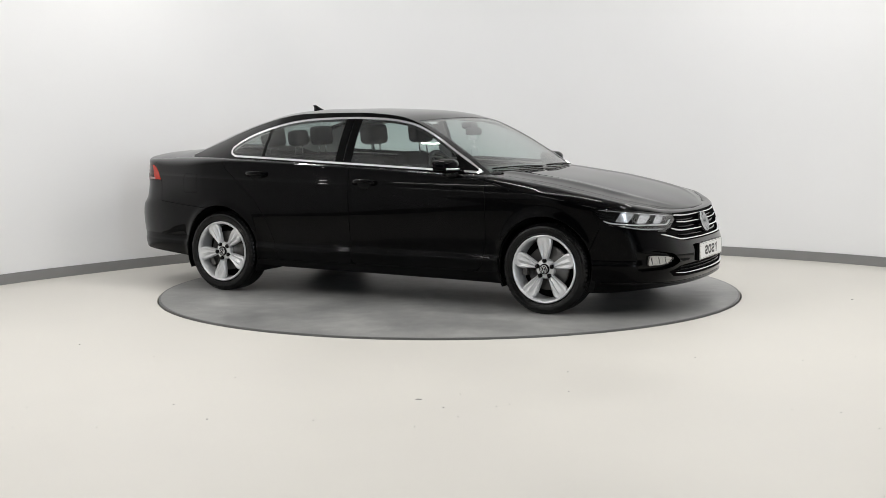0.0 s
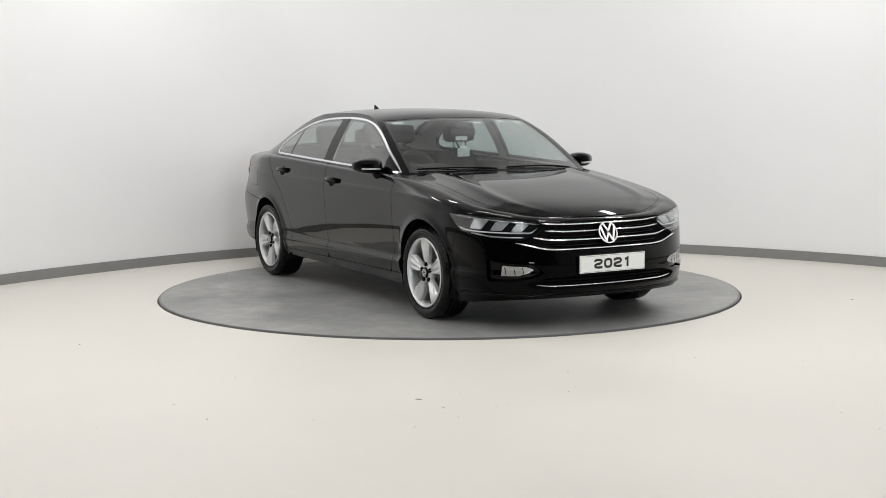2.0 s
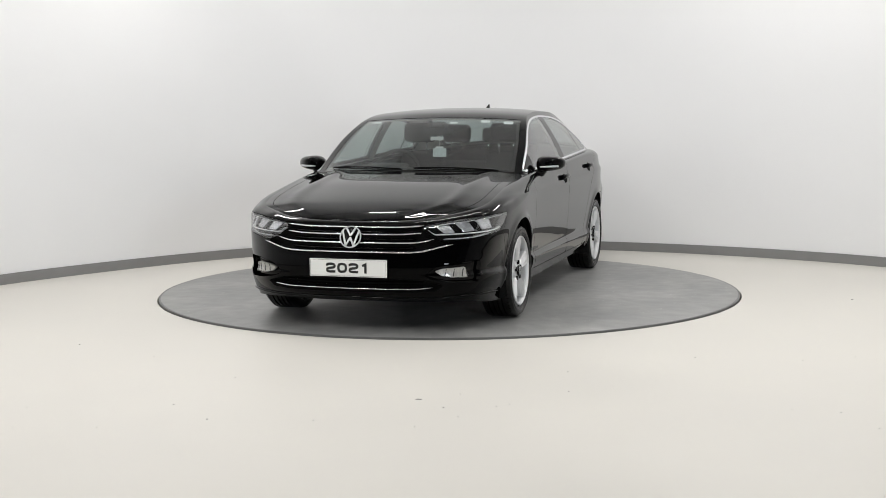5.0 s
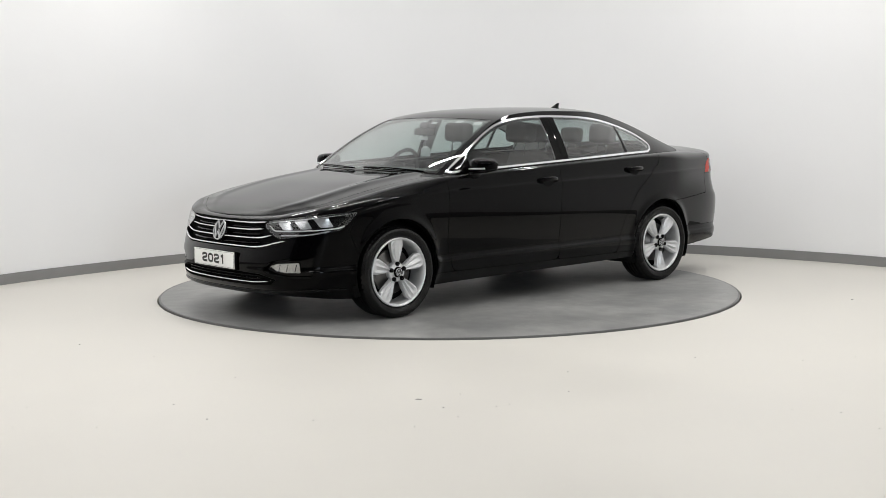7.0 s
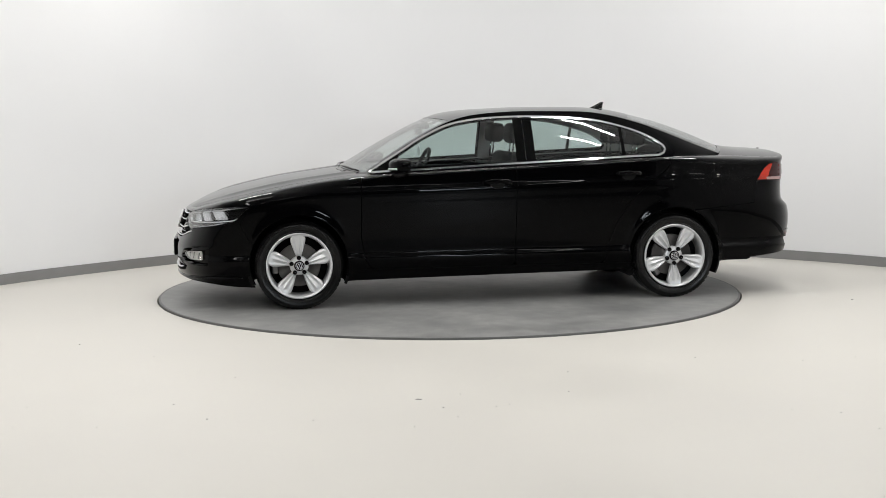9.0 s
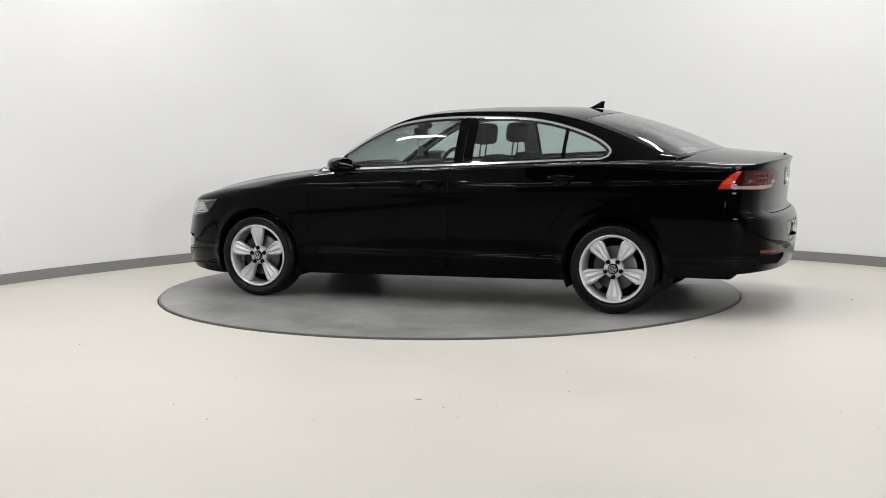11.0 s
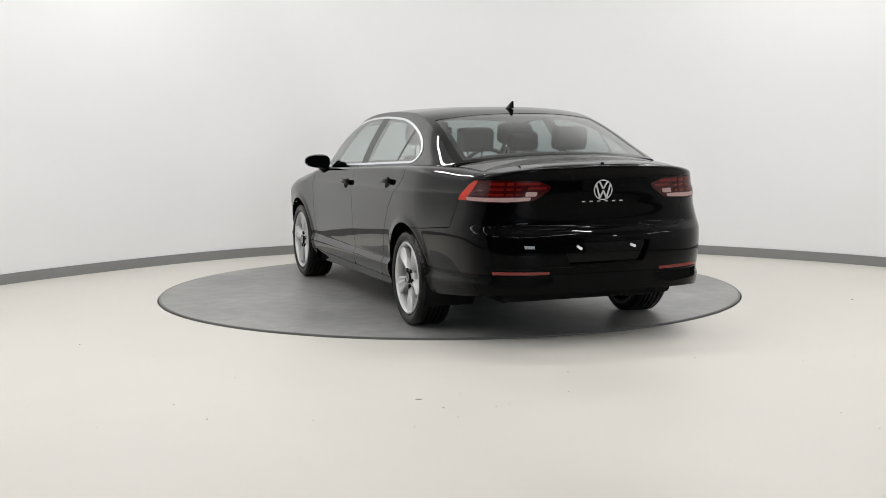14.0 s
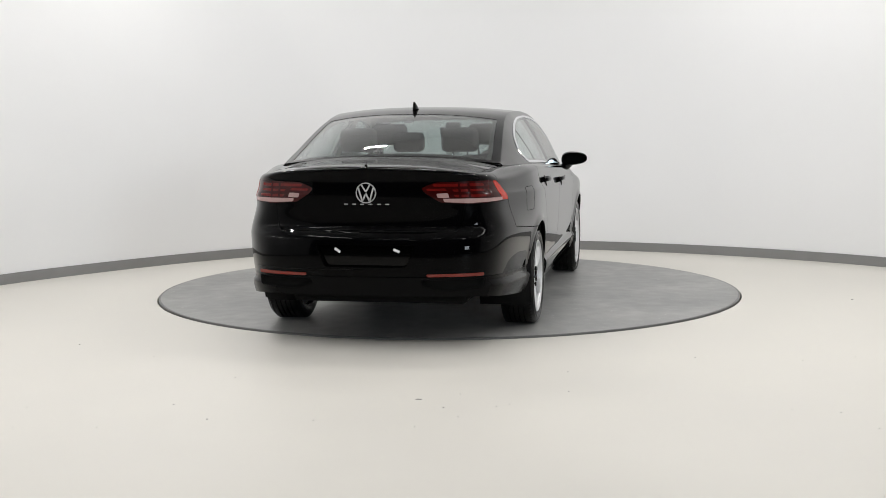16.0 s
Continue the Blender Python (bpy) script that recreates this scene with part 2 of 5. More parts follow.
def clip(mesh, fn):
    """Keeps the part of a parameter mesh where fn > 0, cut exactly along fn = 0."""
    V, F = mesh
    if not len(F):
        return mesh
    d = fn(V)
    inside = d > 0
    edges, keep, cut = {}, [], []
    for f in F:
        s = [inside[i] for i in f]
        if all(s):
            keep.append(f)
        elif any(s):
            cut.append(f)
            for a, b in zip(f, f[1:] + f[:1]):
                if inside[a] != inside[b]:
                    edges.setdefault((min(a, b), max(a, b)), len(edges))
    if edges:
        A = np.array([V[a] if inside[a] else V[b] for a, b in edges])
        B = np.array([V[b] if inside[a] else V[a] for a, b in edges])
        lo, hi = np.zeros(len(A)), np.ones(len(A))
        for _ in range(11):
            t = (lo + hi) / 2
            ok = fn(A + (B - A) * t[:, None]) > 0
            lo, hi = np.where(ok, t, lo), np.where(ok, hi, t)
        V2 = np.vstack([V, A + (B - A) * lo[:, None]])
    else:
        V2 = V
    for f in cut:
        g = []
        for a, b in zip(f, f[1:] + f[:1]):
            if inside[a]:
                g.append(a)
            if inside[a] != inside[b]:
                g.append(len(V) + edges[(min(a, b), max(a, b))])
        if len(g) > 2:
            keep.append(tuple(g))
    used = sorted({i for f in keep for i in f})
    back = {o: k for k, o in enumerate(used)}
    return (V2[used] if used else np.zeros((0, 2))), [tuple(back[i] for i in f) for f in keep]


def sdf(poly):
    """Signed distance to a closed polygon, positive inside."""
    P = np.array(poly, float)
    Q = np.roll(P, -1, 0)

    def fn(p):
        p = np.asarray(p, float)
        best = np.full(len(p), 1e9)
        ins = np.zeros(len(p), bool)
        for a, b in zip(P, Q):
            e = b - a
            w = p - a
            t = np.clip((w @ e) / max(e @ e, 1e-12), 0, 1)
            best = np.minimum(best, ((w - t[:, None] * e) ** 2).sum(1))
            c = (a[1] > p[:, 1]) != (b[1] > p[:, 1])
            with np.errstate(divide="ignore", invalid="ignore"):
                ins ^= c & (p[:, 0] < e[0] * (p[:, 1] - a[1]) / (e[1] if e[1] else 1e-12) + a[0])
        return np.where(ins, 1, -1) * np.sqrt(best)

    return fn


def rounded(poly, r=0.02, n=5):
    """The polygon with its corners rounded."""
    P = [Vector(p) for p in poly]
    out = []
    for i, p in enumerate(P):
        a, b = P[i - 1] - p, P[(i + 1) % len(P)] - p
        k = min(r, a.length * 0.45, b.length * 0.45)
        s, e = p + a.normalized() * k, p + b.normalized() * k
        for j in range(n + 1):
            t = j / n
            out.append(tuple(s * (1 - t) ** 2 + p * 2 * t * (1 - t) + e * t * t))
    return out


def normals_of(fn, V, e=1e-3):
    du = fn(V + [e, 0]) - fn(V - [e, 0])
    dv = fn(V + [0, e]) - fn(V - [0, e])
    n = np.cross(du, dv)
    return n / np.maximum(np.linalg.norm(n, axis=1), 1e-9)[:, None]


def build_sheet(mesh, fn, out=1, offset=0.0, depth=0.008):
    """Verts, faces and the rim's faces of a cut sheet: moved out by offset, with a rim of that depth turned inwards."""
    V, F = mesh
    N = normals_of(fn, V) * out
    P = fn(V) + N * offset
    if len(F):
        f = F[len(F) // 2]
        if np.dot(np.cross(P[f[1]] - P[f[0]], P[f[2]] - P[f[0]]), N[f[0]]) < 0:
            F = [f[::-1] for f in F]
    rim = []
    if depth:
        cnt = {}
        for f in F:
            for a, b in zip(f, f[1:] + f[:1]):
                cnt[(a, b)] = 1
        bound = [(a, b) for a, b in cnt if (b, a) not in cnt]
        idx = {i: len(P) + k for k, i in enumerate(sorted({i for e in bound for i in e}))}
        P = np.vstack([P, [P[i] - N[i] * depth for i in sorted(idx)]]) if idx else P
        rim = [(b, a, idx[a], idx[b]) for a, b in bound]
    NN = np.vstack([N, [N[i] for i in sorted(idx)]]) if rim else N
    return P, list(F) + rim, range(len(F), len(F) + len(rim)), NN


def sheet(name, pieces, material, parent, label="", mirror=False):
    """One object out of cut sheets: pieces are (mesh, fn, out, offset, depth)."""
    PV, PF, flat, PN = [], [], [], []
    n = 0
    for mesh, fn, out, offset, depth in pieces:
        if not len(mesh[1]):
            continue
        P, F, rim, NN = build_sheet(mesh, fn, out, offset, depth)
        PN.append(NN)
        flat += [len(PF) + i for i in rim]
        PF += [tuple(i + n for i in f) for f in F]
        PV.append(P)
        n += len(P)
    PV, PN = np.vstack(PV), np.vstack(PN)
    if mirror:
        PV, PN = PV * [1, -1, 1], PN * [1, -1, 1]
        PF = [f[::-1] for f in PF]
    ob = mesh_object(name, PV, PF, material, parent, label, True, flat)
    ob.data.normals_split_custom_set_from_vertices([tuple(map(float, q)) for q in PN])
    return ob


# ---- the studio ----
def structure(ob, label, category):
    return tagged(ob, label, category, kind="structure")


ROOM_C, ROOM_BACK, STAGE_END = (0.27, -1.318), -13.0, -6.6
wall_r = smooth_table([-20, 20, 35, 47, 54, 62, 71, 90, 110, 124, 141, 156, 170, 200], [4.62, 4.50, 4.425, 4.315, 4.29, 4.285, 4.315, 4.39, 4.405, 4.35, 4.265, 4.40, 4.52, 4.62], 6.0)


def room_outline(d):
    """Plan of the curved studio wall, d outside its face: a wide bow towards the back, then straight sides."""
    cx, cy = ROOM_C
    pts = [(cx + (float(wall_r(a)) + d) * math.cos(radians(a)), cy + (float(wall_r(a)) + d) * math.sin(radians(a))) for a in np.linspace(-8, 188, 160)]
    return [(pts[0][0], STAGE_END)] + pts + [(pts[-1][0], STAGE_END)]


def wall_band(name, r0, r1, z0, z1, material):
    a, b = room_outline(r0), room_outline(r1)
    n = len(a)
    verts, faces = [], []
    rings = ((a, z0), (a, z1), (b, z1), (b, z0), (a, z0))
    # each face of the band has vertices of its own, so that its edges stay crisp
    for (p, za), (q, zb) in zip(rings, rings[1:]):
        o = len(verts)
        verts += [(x, y, za) for x, y in p] + [(x, y, zb) for x, y in q]
        faces += [(o + i, o + i + 1, o + n + i + 1, o + n + i) for i in range(n - 1)]
    for e in (0, n - 1):
        o = len(verts)
        verts += [(*p[e], z) for p, z in rings[:4]]
        faces.append((o, o + 1, o + 2, o + 3))
    return mesh_object(name, verts, faces, material)


FLOOR_Z = -0.012
structure(wall_band("wall_curved", 0.0, 0.15, FLOOR_Z - 0.05, CEILING, M_WALL), "smooth white painted curved studio wall round the turntable", "wall")
structure(wall_band("baseboard", -0.018, -0.003, FLOOR_Z, FLOOR_Z + 0.088, M_SKIRT), "mid grey painted skirting along the curved white wall", "baseboard")
# the unseen hall behind the camera; its darkness is put into its colours
for nm, q in (("wall_back", (-7.2, 7.7, ROOM_BACK - 0.15, ROOM_BACK)), ("wall_west", (-7.35, -7.2, ROOM_BACK - 0.15, STAGE_END + 0.1)), ("wall_east", (7.7, 7.85, ROOM_BACK - 0.15, STAGE_END + 0.1)),
              ("wall_return_west", (-7.2, -4.51, STAGE_END, STAGE_END + 0.1)), ("wall_return_east", (5.05, 7.7, STAGE_END, STAGE_END + 0.1))):
    structure(part(nm, box_bm(*q, FLOOR_Z - 0.05, CEILING), M_HALL_DARK, None), "unseen hall wall behind the camera, its darkness put into the colour", "wall")


def hall_window(x, z, w, h):
    """A daylit window in the hall's back wall, in front of its face."""
    root = structure(new("window_1"), "bright daylit window in the dark hall behind the camera", "window")
    root.location = (x, ROOM_BACK + 0.002, z)
    for x0, x1, z0, z1 in ((-w / 2 - 0.05, w / 2 + 0.05, h / 2, h / 2 + 0.05), (-w / 2 - 0.05, w / 2 + 0.05, -h / 2 - 0.05, -h / 2), (-w / 2 - 0.05, -w / 2, -h / 2, h / 2), (w / 2, w / 2 + 0.05, -h / 2, h / 2)):
        part("window_frame", box_bm(x0, x1, 0, 0.06, z0, z1, 0.004), M_WHITE, root)
    for k in range(1, 4):
        zz = -h / 2 + h * k / 4
        part("glazing_bar", box_bm(-w / 2, w / 2, 0.03, 0.05, zz - 0.012, zz + 0.012), M_WHITE, root)
    la = bpy.data.lights.new("window_light", "AREA")
    la.shape, la.size, la.size_y, la.energy, la.color = "RECTANGLE", w, h, 260, (0.85, 0.93, 1.0)
    lo = new("window_light", la)
    lo.matrix_world = look((x, ROOM_BACK + 0.02, z), (x, ROOM_BACK + 5, z))


hall_window(4.3, 2.0, 1.5, 1.1)
structure(part("hall_floor", box_bm(-7.35, 7.85, ROOM_BACK - 0.15, STAGE_END - 0.003, FLOOR_Z - 0.1, FLOOR_Z), M_HALL_FLOOR, None), "unseen hall floor behind the camera, coloured dark for reflections", "floor")


def floor_slab():
    """Floor with a round pit for the turntable."""
    n = 128
    R0 = 2.272
    verts = []
    for r, z in ((R0, FLOOR_Z - 0.1), (R0, FLOOR_Z - 0.002), (R0 + 0.003, FLOOR_Z)):
        verts += [(r * math.cos(2 * math.pi * i / n), r * math.sin(2 * math.pi * i / n), z) for i in range(n)]
    # outer ring pushed onto a rectangle
    x0, x1, y0, y1 = ROOM_C[0] - 4.8, ROOM_C[0] + 4.8, STAGE_END, 3.4
    for i in range(n):
        c, s = math.cos(2 * math.pi * i / n), math.sin(2 * math.pi * i / n)
        k = min((x1 if c > 0 else -x0) / max(abs(c), 1e-6), (y1 if s > 0 else -y0) / max(abs(s), 1e-6))
        verts.append((c * k, s * k, FLOOR_Z))
    # corners
    base = len(verts)
    verts += [(x1, y1, FLOOR_Z), (x0, y1, FLOOR_Z), (x0, y0, FLOOR_Z), (x1, y0, FLOOR_Z)]
    faces = [(k * n + i, k * n + (i + 1) % n, (k + 1) * n + (i + 1) % n, (k + 1) * n + i)[::-1] for k in range(3) for i in range(n)]
    for q, (cx, cy, _) in enumerate(verts[base:]):
        for i in range(n):
            a, b = verts[3 * n + i], verts[3 * n + (i + 1) % n]
            if (abs(a[0] - cx) < 1e-4) != (abs(b[0] - cx) < 1e-4) and (abs(a[1] - cy) < 1e-4) != (abs(b[1] - cy) < 1e-4):
                faces.append((3 * n + i, base + q, 3 * n + (i + 1) % n))
    ob = mesh_object("floor", verts, faces, M_FLOOR, smooth=False)
    return structure(ob, "pale cream poured resin floor with faint scuffs and specks", "floor")


floor_slab()
bm = box_bm(-2.4, 2.4, -2.4, 2.4, FLOOR_Z - 0.14, FLOOR_Z - 0.1)
structure(part("pit_floor", bm, M_GAP, None), "dark pit under the turntable", "floor")
structure(part("ceiling_hall", box_bm(-7.4, 7.9, ROOM_BACK - 0.2, STAGE_END - 0.003, CEILING, CEILING + 0.1), M_HALL_DARK, None), "unseen hall ceiling behind the camera, coloured dark for reflections", "ceiling")
# out of view; kept pale over the stage to bounce light onto the walls
bm = box_bm(-7.4, 7.9, STAGE_END, 3.4, CEILING, CEILING + 0.1)
structure(part("ceiling", bm, M_CEIL, None), "unseen plain pale ceiling over the studio, added to bounce light", "ceiling")


def floor_specks():
    rng = random.Random(4)
    spots = [(-0.153, -3.879, 0.0205), (-1.333, -3.961, 0.006), (-1.117, -4.251, 0.006), (-0.031, -4.062, 0.006), (-2.267, -2.33, 0.007), (2.975, -0.735, 0.009)]
    spots += [(rng.uniform(-3, 3), rng.uniform(-4.6, -2.6), 0.003) for _ in range(24)]
    for x, y, r in spots:
        b = bmesh.new()
        bmesh.ops.create_icosphere(b, subdivisions=1, radius=1)
        for v in b.verts:
            v.co = Vector((x + v.co.x * r * rng.uniform(0.7, 1.2), y + v.co.y * r * (0.2 if r > 0.02 else 0.8), FLOOR_Z + 0.0015 + v.co.z * 0.0018))
        ob = part("floor_speck", b, M_GAP, None)
        tagged(ob, "tiny dark speck of grit lying on the pale floor", "speck", group="grit on the floor")


def batten(x, y, z, length, turn, power):
    """A batten light: a shallow tray with a long lit face, hung level below the ceiling."""
    root = new("ceiling_light")
    root.matrix_world = pose(x, y, z, 0, 0, turn)
    tagged(root, "long white batten light hung out of view under the ceiling", "ceiling light", group="ceiling lights")
    part("tray", box_bm(-length / 2 - 0.03, length / 2 + 0.03, -0.09, 0.09, -0.07, 0, 0.01), M_FIT, root)
    for sgn in (-1, 1):
        part("end_cap", box_bm(sgn * (length / 2 + 0.045) - 0.012, sgn * (length / 2 + 0.045) + 0.012, -0.085, 0.085, -0.085, -0.005, 0.006), M_WHITE, root)
        v, f = tube([(sgn * length * 0.4, 0, -0.02), (sgn * length * 0.4, 0, CEILING - z)], 0.008, 8)
        mesh_object("hanger", v, f, M_FIT, root)
    la = bpy.data.lights.new("batten_lamp", "AREA")
    la.shape, la.size, la.size_y, la.energy, la.color = "RECTANGLE", length, 0.12 if length > 1 else 0.06, power, (1.0, 0.985, 0.96)
    lo = new("lamp", la)
    lo.matrix_world = pose(x, y, z, 0, 0, turn) @ Matrix.Translation((0, 0, -0.08))
    return root


def wall_spot(x, y, z, power):
    """A small round spot on a bracket, aimed at the stage."""
    root = new("wall_spot")
    m = look((x, y, z), (0.0, -1.5, 0.8))
    root.matrix_world = m
    tagged(root, "small round black spotlight on a wall bracket", "spotlight", group="wall spots")
    v, f = lathe([(0.001, 0.14), (0.05, 0.14), (0.06, 0.12), (0.06, 0.0), (0.052, 0.0), (0.052, 0.02), (0.001, 0.02)], 24, "z")
    mesh_object("housing", v, f, M_PLASTIC, root)
    bx = math.copysign(0.35, x)
    q = m.inverted() @ Vector((x + bx, y, z))
    v, f = tube([(0, 0, 0.13), tuple(q)], 0.012, 8)
    mesh_object("bracket", v, f, M_PLASTIC, root)
    la = bpy.data.lights.new("spot_lamp", "AREA")
    la.shape, la.size, la.energy, la.color = "DISK", 0.10, power, (1.0, 0.985, 0.96)
    new("lamp", la).matrix_world = m @ Matrix.Translation((0, 0, -0.004))


def wall_strip(x, y, z, length, power):
    """A slim strip light on a side wall, facing the stage."""
    root = new("wall_light")
    m = look((x, y, z), (0.3, y, z - 0.6))
    root.matrix_world = m
    tagged(root, "slim white strip light on the studio side wall", "wall light", group="wall lights")
    part("tray", box_bm(-length / 2 - 0.02, length / 2 + 0.02, -0.045, 0.045, 0.006, 0.05, 0.006), M_FIT, root)
    for sgn in (-1, 1):
        part("bracket", box_bm(sgn * length * 0.35 - 0.015, sgn * length * 0.35 + 0.015, -0.03, 0.03, 0.05, 0.36, 0.003), M_FIT, root)
    la = bpy.data.lights.new("strip_lamp", "AREA")
    la.shape, la.size, la.size_y, la.energy, la.color = "RECTANGLE", length, 0.07, power, (1.0, 0.985, 0.96)
    new("lamp", la).matrix_world = m


floor_specks()
for row in STRIPS:
    wall_strip(*row)
for row in BATTENS:
    batten(*row)
for row in SPOTS:
    wall_spot(*row)

# ---- the turntable ----
TABLE_R = 2.262
turntable = new("turntable")
tagged(turntable, "round grey coated turntable deck with scuffs, set in the pale floor", "turntable")
verts, faces = lathe([(0.001, 0.0), (1.2, 0.0), (2.2, 0.0), (TABLE_R - 0.016, 0.0), (TABLE_R - 0.016, -0.05), (0.001, -0.05)], 160, "z")
mesh_object("deck", verts, faces, M_TABLE, turntable, smooth=False)
verts, faces = lathe([(TABLE_R - 0.0155, -0.05), (TABLE_R - 0.0155, -0.0005), (TABLE_R - 0.003, -0.0005), (TABLE_R, -0.003), (TABLE_R, -0.05)], 160, "z")
mesh_object("edge_ring", verts, faces, M_TABLE_EDGE, turntable, "darker steel edge ring", smooth=False)

# ---- the car: curves of its body ----
CX, CY = -0.1672, -0.0073
WB = 1.393
car = new("car")
tagged(car, "glossy black four-door saloon car with chrome trim and silver alloy wheels", "car")

PLAN = [(2.286, 0), (2.278, 0.22), (2.245, 0.44), (2.172, 0.645), (2.03, 0.812), (1.84, 0.886), (1.6, 0.914), (1.35, 0.920), (0.9, 0.908), (0.3, 0.908), (-0.4, 0.912),
        (-1.0, 0.914), (-1.45, 0.912), (-1.8, 0.880), (-2.08, 0.838), (-2.27, 0.775), (-2.39, 0.665), (-2.452, 0.49), (-2.482, 0.26), (-2.49, 0)]


def plan_curves():
    P = np.array(PLAN)
    P = np.vstack([P[2:0:-1] * [1, -1], P, P[-2:-4:-1] * [1, -1]])
    pts = []
    for i in range(1, len(P) - 2):
        p0, p1, p2, p3 = P[i - 1], P[i], P[i + 1], P[i + 2]
        t = np.linspace(0, 1, 120, endpoint=False)[:, None]
        pts.append(0.5 * (2 * p1 + (p2 - p0) * t + (2 * p0 - 5 * p1 + 4 * p2 - p3) * t**2 + (3 * p1 - p0 - 3 * p2 + p3) * t**3))
    Q = np.vstack(pts)
    ker = np.exp(-0.5 * (np.arange(-60, 61) / 22.0) ** 2)
    ker /= ker.sum()
    Q = np.stack([np.convolve(Q[:, k], ker, mode="same") for k in (0, 1)], 1)
    Q = Q[100:-100]
    s = np.concatenate([[0], np.cumsum(np.linalg.norm(np.diff(Q, axis=0), axis=1))])
    i0 = np.argmin(np.abs(Q[: len(Q) // 2, 1]))
    i1 = len(Q) // 2 + np.argmin(np.abs(Q[len(Q) // 2:, 1]))
    s0 = np.interp(0, Q[i0 - 3:i0 + 4, 1], s[i0 - 3:i0 + 4])
    s1 = np.interp(0, -Q[i1 - 3:i1 + 4, 1], s[i1 - 3:i1 + 4])
    s = s - s0
    T = np.gradient(Q, axis=0) / np.gradient(s)[:, None]
    T /= np.linalg.norm(T, axis=1)[:, None]
    return s, Q, np.stack([T[:, 1], -T[:, 0]], 1), s1 - s0


S_, Q_, NO_, S_END = plan_curves()
ox = lambda s: np.interp(s, S_, Q_[:, 0])
oy = lambda s: np.interp(s, S_, Q_[:, 1])
nx = lambda s: np.interp(s, S_, NO_[:, 0])
ny = lambda s: np.interp(s, S_, NO_[:, 1])


def sx(x):
    """Length along the body's outline, from the middle of the nose, at which it is at x."""
    return float(np.interp(-x, -Q_[:, 0][(S_ >= 0) & (S_ <= S_END)], S_[(S_ >= 0) & (S_ <= S_END)]))


def fy(y):
    """The same for the front at the half width y."""
    k = (S_ >= 0) & (S_ <= 1.2)
    return float(np.interp(y, Q_[k, 1], S_[k]))


def ry(y):
    """The same for the rear."""
    k = (S_ <= S_END) & (S_ >= S_END - 1.0)
    return float(np.interp(y, Q_[k, 1][::-1], S_[k][::-1]))


A_ = [0, fy(0.3), fy(0.5), fy(0.7), sx(1.9), sx(1.7), sx(1.4), sx(1.1), sx(0.9), sx(0.5), sx(0), sx(-0.6), sx(-1.2), sx(-1.6), sx(-1.9), sx(-2.15), ry(0.7), ry(0.5), S_END]
top_z = smooth_table(A_, [0.70, 0.705, 0.717, 0.745, 0.785, 0.825, 0.880, 0.924, 0.946, 0.967, 0.990, 1.017, 1.043, 1.054, 1.050, 1.036, 1.03, 1.05, 1.068], 0.05)
top_in = smooth_table(A_, [0.03, 0.035, 0.05, 0.07, 0.10, 0.11, 0.11, 0.09, 0.06, 0.042, 0.042, 0.042, 0.05, 0.09, 0.12, 0.10, 0.05, 0.03, 0.025], 0.06)
top_h = smooth_table(A_, [0.03, 0.03, 0.035, 0.05, 0.08, 0.10, 0.10, 0.07, 0.035, 0.026, 0.026, 0.026, 0.03, 0.06, 0.08, 0.06, 0.03, 0.02, 0.02], 0.06)
bot_z = smooth_table([0, fy(0.5), fy(0.75), sx(1.75), sx(1.0), sx(0), sx(-1.0), sx(-1.7), sx(-2.1), ry(0.6), S_END],
                     [0.20, 0.20, 0.19, 0.16, 0.19, 0.205, 0.22, 0.255, 0.285, 0.31, 0.31], 0.05)
in_side = smooth_table([0.1, 0.2, 0.27, 0.345, 0.364, 0.39, 0.44, 0.50, 0.56, 0.62, 0.70, 0.78, 0.835, 0.855, 0.875, 0.94, 1.06], [0.09, 0.065, 0.036, 0.016, 0.015, 0.032, 0.026, 0.0185, 0.012, 0.0075, 0.0042, 0.0018, 0.0, 0.001, 0.012, 0.024, 0.037], 0.006)
in_front = smooth_table([0.1, 0.19, 0.24, 0.30, 0.42, 0.50, 0.60, 0.68, 0.76], [0.10, 0.045, 0.012, 0.004, 0.0, 0.020, 0.050, 0.082, 0.13], 0.012)
in_rear = smooth_table([0.25, 0.32, 0.42, 0.55, 0.655, 0.69, 0.72, 0.84, 0.92, 0.985, 1.02, 1.07], [0.06, 0.03, 0.012, 0.0, 0.016, 0.05, 0.078, 0.070, 0.064, 0.062, 0.052, 0.03], 0.008)


def wrap(V):
    """The lower body's skin: s along its outline, q from bottom to top."""
    s, q = V[:, 0], V[:, 1]
    zb, zt, h = bot_z(s), top_z(s), top_h(s)
    k = np.clip((q - 0.75) / 0.25, 0, 1.02)
    z = np.where(q < 0.75, zb + (zt - h - zb) * q / 0.75, zt - h + h * np.sin(k * np.pi / 2))
    g = np.where(q < 0.75, 0, 1 - np.cos(k * np.pi / 2))
    ax, ay = nx(s), ny(s)
    wf, wr = np.where(ax > 0, ax**2, 0), np.where(ax < 0, ax**2, 0)
    x0 = ox(s)
    zz = z + 0.02 * x0 * np.clip((z - 0.3) / 0.5, 0, 1)
    ins = wf * in_front(z) + wr * in_rear(z) + (1 - wf - wr) * in_side(zz) + top_in(s) * g
    u, w = np.clip((-x0 - 1.55) / 0.6, 0, 1), np.clip((z - 0.66) / 0.2, 0, 1)
    ins = ins + 0.045 * u * u * (3 - 2 * u) * w * w * (3 - 2 * w) * (1 - wr)
    for hx in (WB, -WB):
        d = np.hypot(x0 - hx, z - 0.325)
        ins = ins - 0.010 * np.exp(-(((d - 0.352) / 0.032) ** 2))
    return np.stack([x0 - ax * ins, oy(s) - ay * ins, z], 1)


